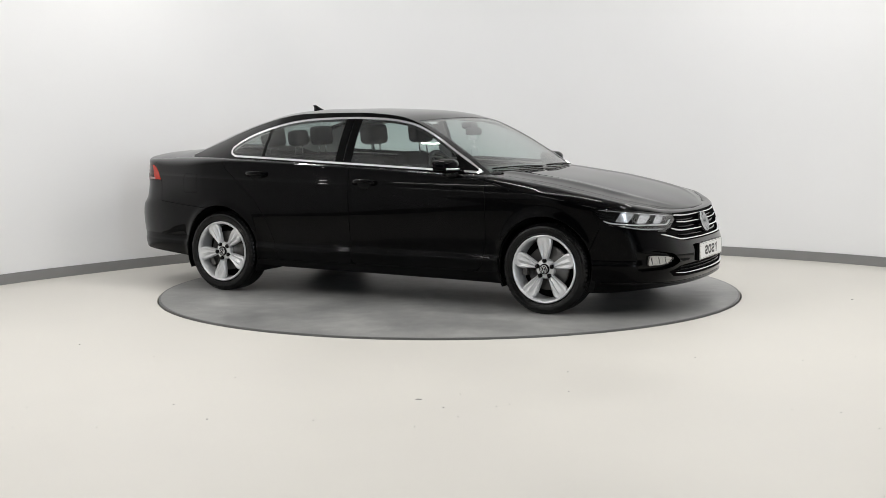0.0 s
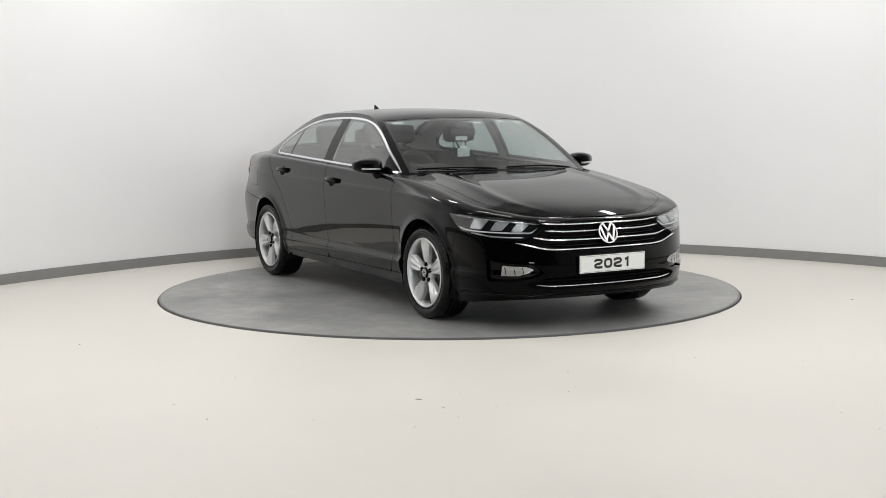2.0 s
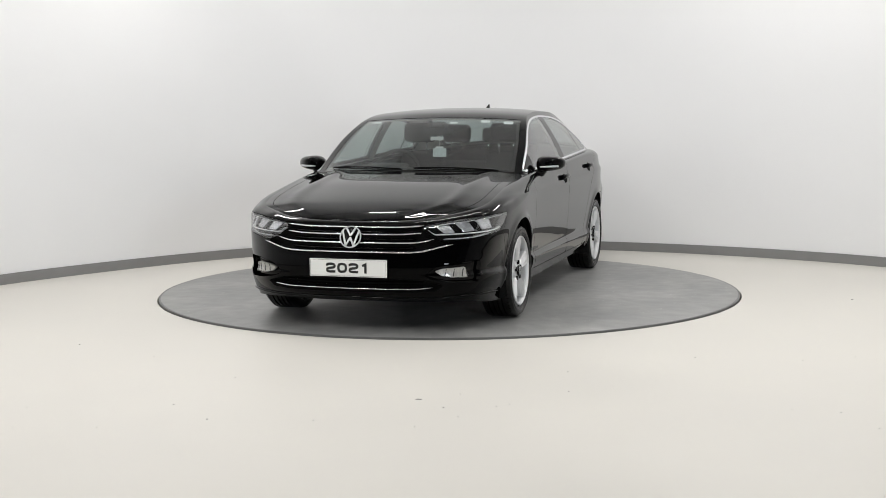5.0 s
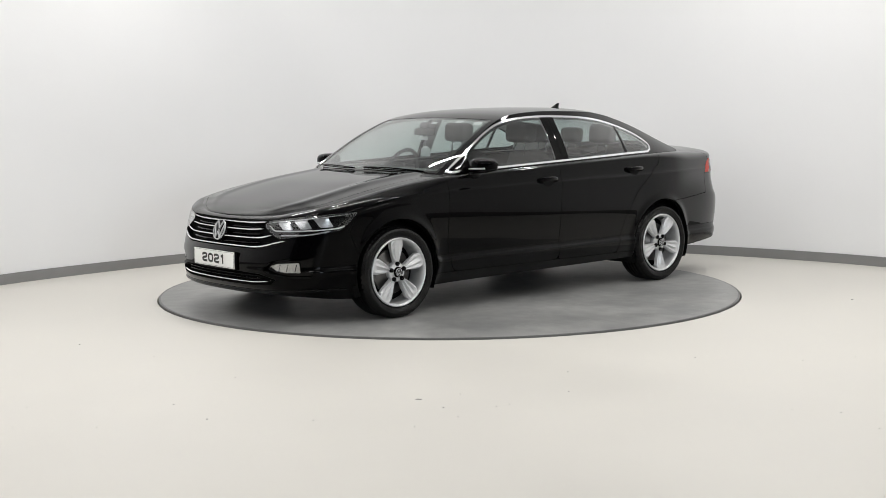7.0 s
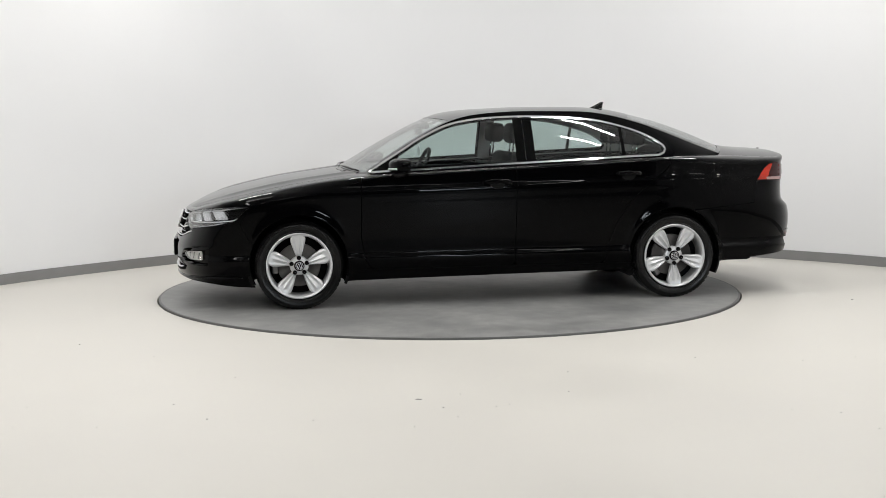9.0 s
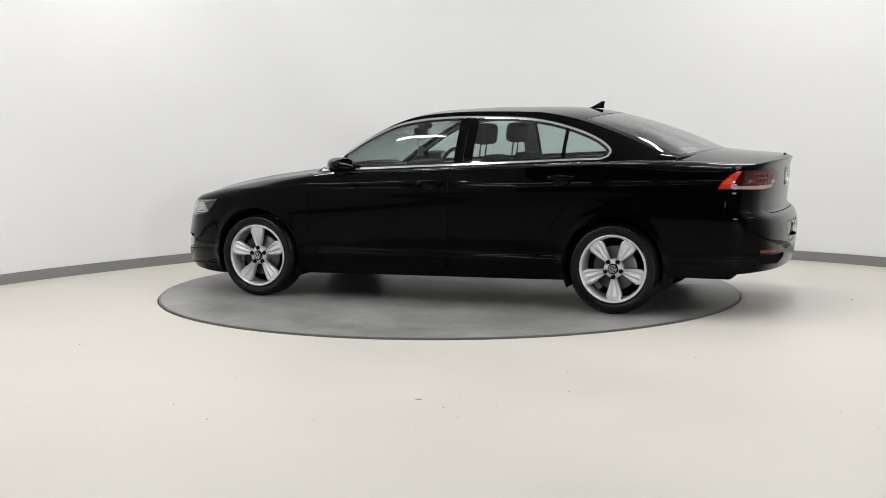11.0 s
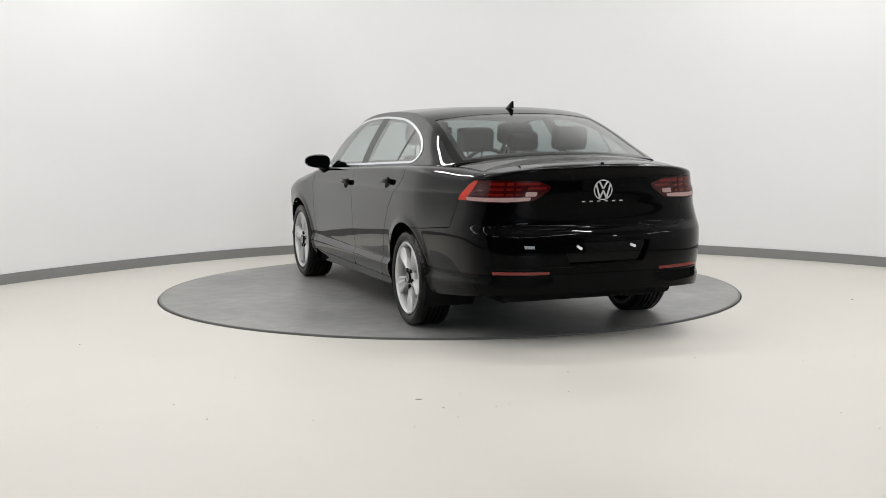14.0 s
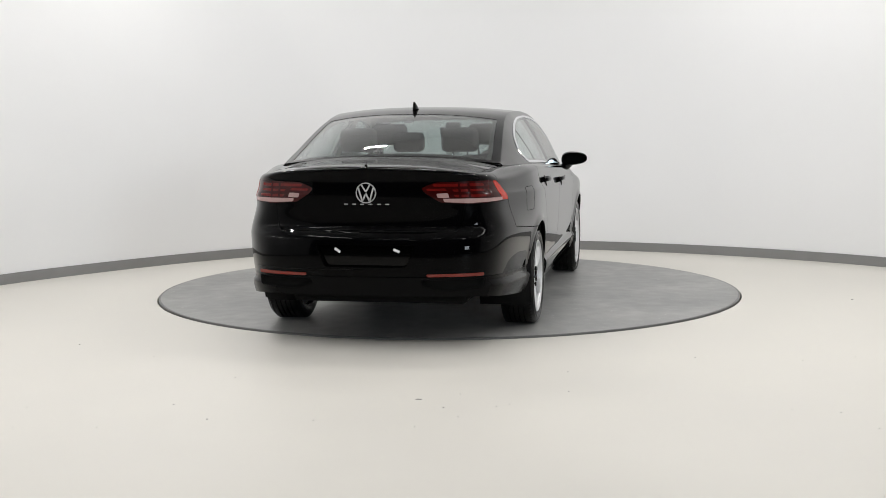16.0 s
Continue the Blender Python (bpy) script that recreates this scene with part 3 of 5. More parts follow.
def sz(V):
    """s and the height: the plane in which the panels' outlines are drawn."""
    p = wrap(V)
    return np.stack([V[:, 0], p[:, 2]], 1)


_s = np.linspace(0, S_END, 1200)
_E = wrap(np.stack([_s, np.ones_like(_s)], 1))
edge_y_s, edge_x_s, edge_z_s = (lambda s: np.interp(s, _s, _E[:, 1])), (lambda s: np.interp(s, _s, _E[:, 0])), (lambda s: np.interp(s, _s, _E[:, 2]))
edge_y = lambda x: np.interp(-np.asarray(x), -_E[:, 0], _E[:, 1])
edge_z = lambda x: np.interp(-np.asarray(x), -_E[:, 0], _E[:, 2])

hood_c = smooth_table([2.17, 2.1, 2.0, 1.9, 1.68, 1.47, 1.2, 1.0, 0.7], [0.702, 0.742, 0.780, 0.811, 0.865, 0.908, 0.945, 0.970, 0.992], 0.03)
deck_c = smooth_table([-2.44, -2.38, -2.3, -2.1, -1.97, -1.6], [1.069, 1.079, 1.086, 1.100, 1.116, 1.14], 0.02)


def hood(V):
    """s along the edge of the bonnet, w from the middle to the side (and below 0 the other side)."""
    s, w = V[:, 0], V[:, 1]
    x, ye, ze = edge_x_s(s), edge_y_s(s), edge_z_s(s)
    zc = np.maximum(hood_c(x), ze)
    a = np.abs(w)
    fade = np.clip((2.12 - x) / 0.3, 0, 1)
    ridge = 0.010 * np.exp(-(((a - 0.72) / 0.07) ** 2)) * fade
    return np.stack([x, w * ye, ze + (zc - ze) * (1 - a**3.2) + ridge], 1)


def deck(V):
    s, w = V[:, 0], V[:, 1]
    x, ye, ze = edge_x_s(s), edge_y_s(s), edge_z_s(s)
    zc = np.maximum(deck_c(x), ze)
    return np.stack([x, w * ye, ze + (zc - ze) * (1 - np.abs(w) ** 2.6)], 1)


roof_c = smooth_table([1.04, 0.8, 0.58, 0.356, 0.22, 0.05, -0.1, -0.42, -0.79, -1.02, -1.25, -1.49, -1.73, -1.97, -2.05],
                      [0.972, 1.112, 1.234, 1.342, 1.387, 1.410, 1.418, 1.428, 1.426, 1.412, 1.369, 1.306, 1.222, 1.120, 1.085], 0.03)
rail_y = smooth_table([1.04, 0.7, 0.4, 0.2, -0.3, -0.8, -1.1, -1.5, -1.97], [0.785, 0.735, 0.672, 0.64, 0.615, 0.612, 0.622, 0.655, 0.70], 0.06)
rail_z = smooth_table([1.04, 0.8, 0.58, 0.356, 0.22, 0.05, -0.3, -0.8, -1.02, -1.25, -1.49, -1.73, -1.97],
                      [0.950, 1.108, 1.233, 1.330, 1.362, 1.380, 1.394, 1.388, 1.363, 1.312, 1.240, 1.156, 1.076], 0.04)
bow = smooth_table([1.04, 0.3, -0.3, -0.9, -1.97], [0.14, 0.10, 0.0, -0.06, -0.20], 0.1)


def roof(V):
    """Windscreen, roof and rear window in one: X along the middle, w to the side."""
    X, w = V[:, 0], V[:, 1]
    a = np.abs(w)
    zc, zr = roof_c(X), rail_z(X)
    return np.stack([X - bow(X) * w**2, w * rail_y(X), zr + (zc - zr) * (1 - a**2.4)], 1)


def flank(V):
    """The side of the cabin, from the shoulder (v = 0) to the roof rail (v = 1)."""
    X, v = V[:, 0], V[:, 1]
    x = X - bow(X)
    y0, z0, y1, z1 = edge_y(x), edge_z(x), rail_y(X), rail_z(X)
    return np.stack([x, y0 + (y1 - y0) * v + 0.05 * (z1 - z0) * 4 * v * (1 - v) * 0.9, z0 + (z1 - z0) * v], 1)


def flank_xz(V):
    p = flank(V)
    return p[:, [0, 2]]


# ---- the car: its panels ----
SG = np.unique(np.concatenate([np.linspace(0, S_END, 330)]))
QG = np.concatenate([np.linspace(0, 0.75, 52), np.linspace(0.75, 1, 11)[1:]])
WRAP = grid_uv(SG, QG)


def near(mesh, s0, s1):
    V, F = mesh
    return V, [f for f in F if V[f[0], 0] >= s0 - 0.03 and V[f[2], 0] <= s1 + 0.03]


def compact(mesh):
    V, F = mesh
    used = sorted({i for f in F for i in f})
    back = {o: k for k, o in enumerate(used)}
    return V[used], [tuple(back[i] for i in f) for f in F]


ARCH_R = 0.352
HUB_Z = 0.313


def arch_out(V):
    p = wrap(V)
    d = np.minimum(np.hypot(p[:, 0] - WB, p[:, 2] - HUB_Z - 0.012), np.hypot(p[:, 0] + WB, p[:, 2] - HUB_Z - 0.012))
    return d - ARCH_R


WRAP_CUT = clip(WRAP, arch_out)
GAP = 0.0022


def region(poly, holes=(), gap=GAP, mesh=None, r=0.0):
    """The part of the lower body inside a polygon of (s, z), less holes."""
    poly = rounded(poly, r) if r else poly
    a = np.array(poly)
    m = compact(near(mesh or WRAP_CUT, a[:, 0].min(), a[:, 0].max()))
    f = sdf(poly)
    m = clip(m, lambda V: f(sz(V)) - gap)
    for h in holes:
        g = sdf(h)
        m = clip(m, lambda V: -g(sz(V)) - gap)
    return m


def X(*pts):
    return [(sx(x), z) for x, z in pts]


def FRONT(*pts):
    return [(fy(y), z) for y, z in pts]


def REAR(*pts):
    return [(ry(y), z) for y, z in pts]


# outlines of lamps and openings, half width and height
HEADLAMP = rounded([(fy(0.475), 0.652), (fy(0.50), 0.684), (fy(0.62), 0.700), (fy(0.75), 0.718), (sx(1.90), 0.735), (sx(1.735), 0.742), (sx(1.80), 0.672), (sx(1.86), 0.626), (fy(0.74), 0.588), (fy(0.62), 0.572), (fy(0.55), 0.60)], 0.012, 3)
GRILLE = [(-0.02, 0.502), (fy(0.42), 0.502), (fy(0.60), 0.540), (fy(0.62), 0.566), (fy(0.55), 0.594), (fy(0.47), 0.650), (fy(0.49), 0.688), (-0.02, 0.682)]
FOG = rounded(FRONT((0.545, 0.392), (0.60, 0.409), (0.735, 0.416), (0.745, 0.350), (0.65, 0.350), (0.59, 0.366)), 0.010, 3)
FOG_RECESS = rounded(FRONT((0.485, 0.368), (0.56, 0.424), (0.70, 0.450), (0.81, 0.455), (0.80, 0.318), (0.66, 0.322), (0.55, 0.340)), 0.02, 3)
INTAKE = rounded([(-0.2, 0.262), (fy(0.42), 0.262), (fy(0.56), 0.272), (fy(0.60), 0.305), (fy(0.47), 0.338), (fy(0.30), 0.345), (-0.2, 0.345)], 0.012, 3)
TAIL = rounded([(sx(-2.085), 0.862), (sx(-2.115), 0.905), (sx(-2.17), 0.955), (sx(-2.225), 0.984), (ry(0.66), 0.985), (ry(0.42), 0.978), (ry(0.335), 0.945), (ry(0.36), 0.915), (ry(0.45), 0.862), (ry(0.62), 0.852)], 0.010, 3)
PLATE_RECESS = rounded([(ry(0.30), 0.615), (ry(0.245), 0.485), (S_END + 0.3, 0.485), (S_END + 0.3, 0.615)], 0.02, 3)
REFLECTOR = rounded(REAR((0.70, 0.452), (0.70, 0.432), (0.37, 0.428), (0.36, 0.446)), 0.006, 3)
EXHAUST = rounded(REAR((0.71, 0.418), (0.69, 0.362), (0.46, 0.345), (0.33, 0.385), (0.34, 0.41)), 0.012, 3)

DOOR_F = rounded(X((0.93, 1.2), (0.945, 0.80), (0.948, 0.50), (0.915, 0.33), (0.87, 0.272), (-0.178, 0.272), (-0.182, 0.55), (-0.195, 1.2)), 0.05)
DOOR_R = rounded(X((-0.195, 1.2), (-0.182, 0.55), (-0.178, 0.272), (-0.84, 0.272), (-0.885, 0.42), (-0.935, 0.56), (-1.055, 0.742), (-1.20, 0.865), (-1.345, 0.97), (-1.40, 1.2)), 0.03)
SILL = X((1.2, 0.272), (1.2, 0.0), (-1.2, 0.0), (-1.2, 0.272))
FENDER = X((0.93, 1.2), (0.945, 0.80), (0.948, 0.50), (0.915, 0.33), (0.87, 0.272), (1.3, 0.272), (1.70, 0.40), (1.80, 0.615), (1.735, 0.742)) + [(sx(1.90), 0.735), (fy(0.75), 0.718), (fy(0.62), 0.700), (fy(0.50), 0.684), (fy(0.50), 0.9)]
BUMPER_F = [(-0.05, 0.0), (sx(1.6), 0.0), (sx(1.70), 0.40), (sx(1.80), 0.615), (sx(1.735), 0.742), (sx(1.90), 0.735), (fy(0.5), 0.684), (fy(0.5), 0.80), (-0.05, 0.80)]
QUARTER = X((-1.40, 1.2), (-1.345, 0.97), (-1.20, 0.865), (-1.055, 0.742), (-0.935, 0.56), (-0.885, 0.42), (-0.84, 0.272), (-1.4, 0.272), (-1.4, 0.645), (-1.68, 0.662), (-2.04, 0.695)) + [(sx(-2.085), 0.862), (sx(-2.2), 0.96), (sx(-2.2), 1.2)]
BUMPER_R = X((-1.40, 0.425), (-1.40, 0.645), (-1.68, 0.662), (-2.04, 0.695)) + [(sx(-2.085), 0.862), (ry(0.60), 0.858), (ry(0.575), 0.71), (ry(0.54), 0.692), (S_END + 0.2, 0.692), (S_END + 0.2, 0.427), (ry(0.72), 0.427)]
VALANCE = X((-1.40, 0.0), (-1.40, 0.425)) + [(ry(0.72), 0.427), (S_END + 0.2, 0.427), (S_END + 0.2, 0.0)]
BOOT = [(ry(0.60), 0.852), (ry(0.575), 0.71), (ry(0.54), 0.692), (S_END + 0.2, 0.692), (S_END + 0.2, 1.3), (sx(-2.2), 1.3), (sx(-2.2), 0.96), (sx(-2.085), 0.862)]


def both(name, pieces, material, label="", parent=None):
    return [sheet(name, pieces, material, parent or car, label, mirror) for mirror in (False, True)]


HOOD_G = grid_uv(np.concatenate([np.linspace(0.0005, fy(0.75), 70), np.linspace(fy(0.75), sx(0.70), 60)[1:]]), np.linspace(-1, 1, 61))
DECK_G = grid_uv(np.concatenate([np.linspace(sx(-1.62), ry(0.7), 40), np.linspace(ry(0.7), S_END - 0.0005, 50)[1:]]), np.linspace(-1, 1, 61))
ROOF_G = grid_uv(np.linspace(1.05, -2.0, 150), np.linspace(-1, 1, 61))
FLANK_G = grid_uv(np.linspace(1.04, -1.99, 200), np.linspace(0, 1, 34))


def hood_line(V):
    p = hood(V)
    a = np.abs(V[:, 1])
    return p[:, 0] - (1.045 - 0.13 * a**2)


hood_side = lambda V: (0.925 - np.abs(V[:, 1])) * np.maximum(edge_y_s(V[:, 0]), 0.05)
m_hood = clip(clip(HOOD_G, lambda V: hood_side(V) - 0.002), lambda V: hood_line(V) - 0.002)
sheet("bonnet", [(m_hood, hood, -1, 0.0, 0.012)], M_PAINT, car)
m_cowl = clip(HOOD_G, lambda V: -hood_line(V) - 0.002)
sheet("cowl_panel", [(m_cowl, hood, -1, -0.012, 0.01)], M_PLASTIC, car, "matt black plastic scuttle below the windscreen")
m_fend_top = clip(clip(clip(HOOD_G, lambda V: V[:, 1]), lambda V: -hood_side(V) - 0.002), lambda V: hood(V)[:, 0] - 0.88)

both("front_wing", [(region(FENDER), wrap, 1, 0.0, 0.01), (m_fend_top, hood, -1, 0.0, 0.0)], M_PAINT)
both("front_door", [(region(DOOR_F), wrap, 1, 0.0, 0.01)], M_PAINT)
both("rear_door", [(region(DOOR_R), wrap, 1, 0.0, 0.01)], M_PAINT)
both("sill", [(region(SILL), wrap, 1, 0.0, 0.01)], M_PAINT)
both("rear_wing", [(region(QUARTER), wrap, 1, 0.0, 0.01)], M_PAINT)


def joined_halves(name, mesh, fn, material, label="", offset=0.0, depth=0.01):
    """A part that crosses the car's middle: one half and its mirror in one mesh."""
    P, F, rim, NN = build_sheet(mesh, fn, 1, offset, depth)
    n = len(P)
    rim = list(rim)
    # no rim along the middle
    drop = {i for i in rim if all(abs(P[k][1]) < 0.004 for k in F[i])}
    keep = [i for i in range(len(F)) if i not in drop]
    flat0 = {k for k, i in enumerate(keep) if i in set(rim)}
    F1 = [F[i] for i in keep]
    P2 = np.vstack([P, P * [1, -1, 1]])
    back = list(range(2 * n))
    for i in range(n):
        if abs(P[i][1]) < 1e-3:
            P2[i][1] = 0
            back[n + i] = i
    F2 = F1 + [tuple(back[k + n] for k in f[::-1]) for f in F1]
    m = len(F1)
    ob = mesh_object(name, P2, F2, material, car, label, True, [k for k in flat0] + [k + m for k in flat0])
    NN[np.abs(P[:, 1]) < 1e-3, 1] = 0
    ob.data.normals_split_custom_set_from_vertices([tuple(map(float, q)) for q in np.vstack([NN, NN * [1, -1, 1]])])
    return ob


joined_halves("front_bumper", region(BUMPER_F, (HEADLAMP, GRILLE, FOG_RECESS, INTAKE)), wrap, M_PAINT)
joined_halves("rear_bumper", region(BUMPER_R, (TAIL, PLATE_RECESS, REFLECTOR)), wrap, M_PAINT)
joined_halves("rear_valance", region(VALANCE, (EXHAUST,)), wrap, M_PLASTIC, "matt black plastic lower bumper")
m_boot = region(BOOT, (TAIL,))
joined_halves("boot_lid", m_boot, wrap, M_PAINT)
deck_line = lambda V: -deck(V)[:, 0] - (1.985 - 0.20 * np.abs(V[:, 1]) ** 2)
m_deck = clip(DECK_G, lambda V: deck_line(V) - 0.002)
sheet("boot_deck", [(m_deck, deck, -1, 0.0, 0.0)], M_PAINT, car)
m_shelf = clip(DECK_G, lambda V: -deck_line(V))
sheet("parcel_shelf", [(m_shelf, deck, -1, -0.015, 0.0)], M_TRIM, car, "dark cloth parcel shelf below the rear window")

# inner shell, seen as dark in the joints
m_in = clip(WRAP, lambda V: arch_out(V) - 0.004)
joined_halves("body_shell", m_in, wrap, M_SHELL, offset=-0.045, depth=0.0)

# cabin: roof, pillars, glass
WS_TOP, RW_TOP = 0.335, -1.215


def ws_region(V):
    """Inside the windscreen."""
    X, a = V[:, 0], np.abs(V[:, 1])
    return np.minimum(np.minimum(X - WS_TOP - 0.03 * a**2, 1.028 - X), (0.935 - a) * 0.7)


def rw_region(V):
    X, a = V[:, 0], np.abs(V[:, 1])
    return np.minimum(np.minimum(RW_TOP + 0.02 * a**2 - X, X + 1.965), (0.925 - a) * 0.7)


m_roof = clip(clip(ROOF_G, lambda V: -ws_region(V) - 0.002), lambda V: -rw_region(V) - 0.002)
sheet("roof", [(m_roof, roof, 1, 0.0, 0.008)], M_PAINT, car)
rim_ws = clip(clip(ROOF_G, ws_region), lambda V: 0.022 - ws_region(V))
rim_rw = clip(clip(ROOF_G, rw_region), lambda V: 0.028 - rw_region(V))
ws = sheet("windscreen", [(clip(ROOF_G, ws_region), roof, 1, -0.002, 0.0)], M_GLASS, car, "clear windscreen with a faint green tint")
rw = sheet("rear_window", [(clip(ROOF_G, rw_region), roof, 1, -0.002, 0.0)], M_GLASS_R, car, "lightly tinted rear window")
sheet("glass_border", [(rim_ws, roof, 1, -0.004, 0.0)], M_GLOSSBLACK, ws)
sheet("glass_border", [(rim_rw, roof, 1, -0.004, 0.0)], M_GLOSSBLACK, rw)

DLO_TOP = smooth_table([0.90, 0.669, 0.459, 0.249, 0.0, -0.26, -0.604, -0.821, -1.041, -1.218, -1.32, -1.375], [0.962, 1.102, 1.228, 1.312, 1.348, 1.358, 1.350, 1.328, 1.277, 1.213, 1.155, 1.10], 0.03)
_x = np.linspace(0.885, -1.345, 60)
DLO = [(x, float(DLO_TOP(x))) for x in _x] + [(-1.352, 1.105), (-1.335, 1.075), (-1.29, float(edge_z(-1.29)) + 0.010)] + [(x, float(edge_z(x)) + 0.010) for x in np.linspace(-1.2, 0.86, 30)]
f_dlo = sdf(DLO)
dlo = lambda V: f_dlo(flank_xz(V))
both("cabin_side", [(clip(FLANK_G, lambda V: -dlo(V) - 0.0), flank, -1, 0.0, 0.008)], M_PAINT)
CH = 0.0115
both("window_trim", [(clip(clip(FLANK_G, lambda V: dlo(V) + 0.001), lambda V: CH - dlo(V)), flank, -1, 0.005, 0.008)], M_CHROME, "bright chrome strip round the side windows")
m_day = clip(FLANK_G, lambda V: dlo(V) - CH)


def span(x0, x1, m=m_day, slope=0.0):
    m = clip(m, lambda V: x0 - slope * (flank_xz(V)[:, 1] - 1.15) - flank_xz(V)[:, 0])
    return clip(m, lambda V: flank_xz(V)[:, 0] - (x1 - slope * (flank_xz(V)[:, 1] - 1.15)))


for nm, x0, x1 in (("front_side_window", 0.665, -0.205), ("rear_side_window", -0.345, -1.005), ("quarter_window", -1.03, -1.6)):
    both(nm, [(span(x0, x1), flank, -1, 0.0, 0.0)], M_GLASS, "greenish tinted side window")
both("b_pillar_cover", [(span(-0.205, -0.272), flank, -1, 0.001, 0.006), (span(-0.278, -0.345), flank, -1, 0.001, 0.006)], M_GLOSSBLACK, "gloss black pillar cover between the doors")
both("window_divider", [(span(-1.005, -1.03), flank, -1, 0.001, 0.006)], M_GLOSSBLACK)
both("mirror_triangle", [(span(1.0, 0.665), flank, -1, 0.0, 0.006)], M_GLOSSBLACK)
m_rim = clip(m_day, lambda V: CH + 0.016 - dlo(V))
both("window_seal", [(m_rim, flank, -1, -0.002, 0.0)], M_GLOSSBLACK)
for ob in car.children:
    if "window" in ob.name and "trim" not in ob.name or ob.name.startswith("windscreen"):
        ob.visible_shadow = False



# ---- the car: wheels ----
TYRE_R, RIM_R = 0.3135, 0.236


def rim_mesh():
    """Five broad leaf-shaped spokes with a raised middle ridge, on a lipped barrel."""
    bm = bmesh.new()
    prof = [(0.205, -0.17), (0.215, -0.06), (0.212, -0.02), (0.218, 0.002), (0.222, 0.010), (RIM_R - 0.006, 0.014), (RIM_R, 0.010), (RIM_R, -0.012), (RIM_R - 0.012, -0.02), (RIM_R - 0.014, -0.17)]
    v, f = lathe(prof, 80)
    vs = [bm.verts.new(p) for p in v]
    for q in f:
        bm.faces.new([vs[i] for i in q])
    wid = smooth_table([0.045, 0.07, 0.11, 0.15, 0.185, 0.222], [0.014, 0.020, 0.034, 0.046, 0.055, 0.047], 0.004)
    ridge = smooth_table([0.045, 0.09, 0.15, 0.20, 0.225], [-0.012, -0.006, 0.000, 0.004, 0.006], 0.01)
    for k in range(5):
        a0 = 2 * math.pi * k / 5 + math.pi / 2
        ca, sa = math.cos(a0), math.sin(a0)
        rows = []
        for r in np.linspace(0.045, 0.2235, 13):
            w = float(wid(r))
            row = []
            for t, dz in ((-1.0, -0.034), (-0.97, -0.008), (-0.72, 0.001), (-0.36, -0.007), (0.08, 0.006), (0.40, -0.006), (0.75, 0.001), (0.97, -0.008), (1.0, -0.034)):
                h = float(ridge(r)) + dz * (1.0 if abs(t) > 0.8 else min(1, (0.23 - r) / 0.05))
                rr = math.sqrt(max(r * r - (t * w) ** 2 * (1 if r > 0.2 else 0), 1e-6)) if r > 0.2 else r
                px, pz = rr * ca - t * w * sa, rr * sa + t * w * ca
                row.append(bm.verts.new((px, h, pz)))
            rows.append(row)
        for i in range(12):
            for j in range(8):
                bm.faces.new((rows[i][j], rows[i][j + 1], rows[i + 1][j + 1], rows[i + 1][j]))
    hv, hf = lathe([(0.001, -0.006), (0.032, -0.006), (0.036, -0.010), (0.062, -0.014), (0.068, -0.022), (0.068, -0.05)], 48)
    vs = [bm.verts.new(p) for p in hv]
    for q in hf:
        bm.faces.new([vs[i] for i in q])
    bmesh.ops.recalc_face_normals(bm, faces=bm.faces)
    for fc in bm.faces:
        fc.smooth = True
    for e in bm.edges:
        if len(e.link_faces) == 2 and e.calc_face_angle(0) > radians(38):
            e.smooth = False
    me = bpy.data.meshes.new("wheel")
    bm.to_mesh(me)
    bm.free()
    me.materials.append(M_ALLOY)
    return me


def tyre_mesh():
    prof = [(RIM_R - 0.012, -0.03), (RIM_R + 0.002, 0.006), (RIM_R + 0.008, 0.012), (RIM_R + 0.012, 0.010), (RIM_R + 0.03, 0.018), (RIM_R + 0.045, 0.019), (RIM_R + 0.047, 0.016), (RIM_R + 0.06, 0.012),
            (TYRE_R - 0.010, 0.002), (TYRE_R - 0.004, -0.008), (TYRE_R - 0.001, -0.018)]
    y = -0.024
    while y > -0.165:
        prof += [(TYRE_R, y), (TYRE_R, y - 0.022), (TYRE_R - 0.007, y - 0.024), (TYRE_R - 0.007, y - 0.030)]
        y -= 0.032
    prof += [(TYRE_R, -0.17), (TYRE_R - 0.004, -0.19), (TYRE_R - 0.02, -0.20), (RIM_R + 0.03, -0.205), (RIM_R - 0.01, -0.19)]
    v, f = lathe(prof, 120)
    bm = bmesh.new()
    vs = [bm.verts.new(p) for p in v]
    for q in f:
        bm.faces.new([vs[i] for i in q])
    # shoulder blocks
    for i in range(60):
        a = 2 * math.pi * i / 60
        c, s = math.cos(a), math.sin(a)
        r0, r1 = TYRE_R - 0.008, TYRE_R + 0.0008
        ring = []
        for r, yy in ((r0, -0.001), (r1, -0.010), (r1, -0.022), (r0, -0.022)):
            for d in (-0.010, 0.010):
                ring.append(bm.verts.new((r * c - d * s, yy, r * s + d * c)))
        for q in range(3):
            bm.faces.new((ring[2 * q], ring[2 * q + 1], ring[2 * q + 3], ring[2 * q + 2]))
        bm.faces.new((ring[0], ring[2], ring[4], ring[6]))
        bm.faces.new((ring[1], ring[7], ring[5], ring[3]))
    bmesh.ops.recalc_face_normals(bm, faces=bm.faces)
    for fc in bm.faces:
        fc.smooth = True
    for e in bm.edges:
        if len(e.link_faces) == 2 and e.calc_face_angle(0) > radians(35):
            e.smooth = False
    me = bpy.data.meshes.new("tyre")
    bm.to_mesh(me)
    bm.free()
    me.materials.append(M_TYRE)
    return me


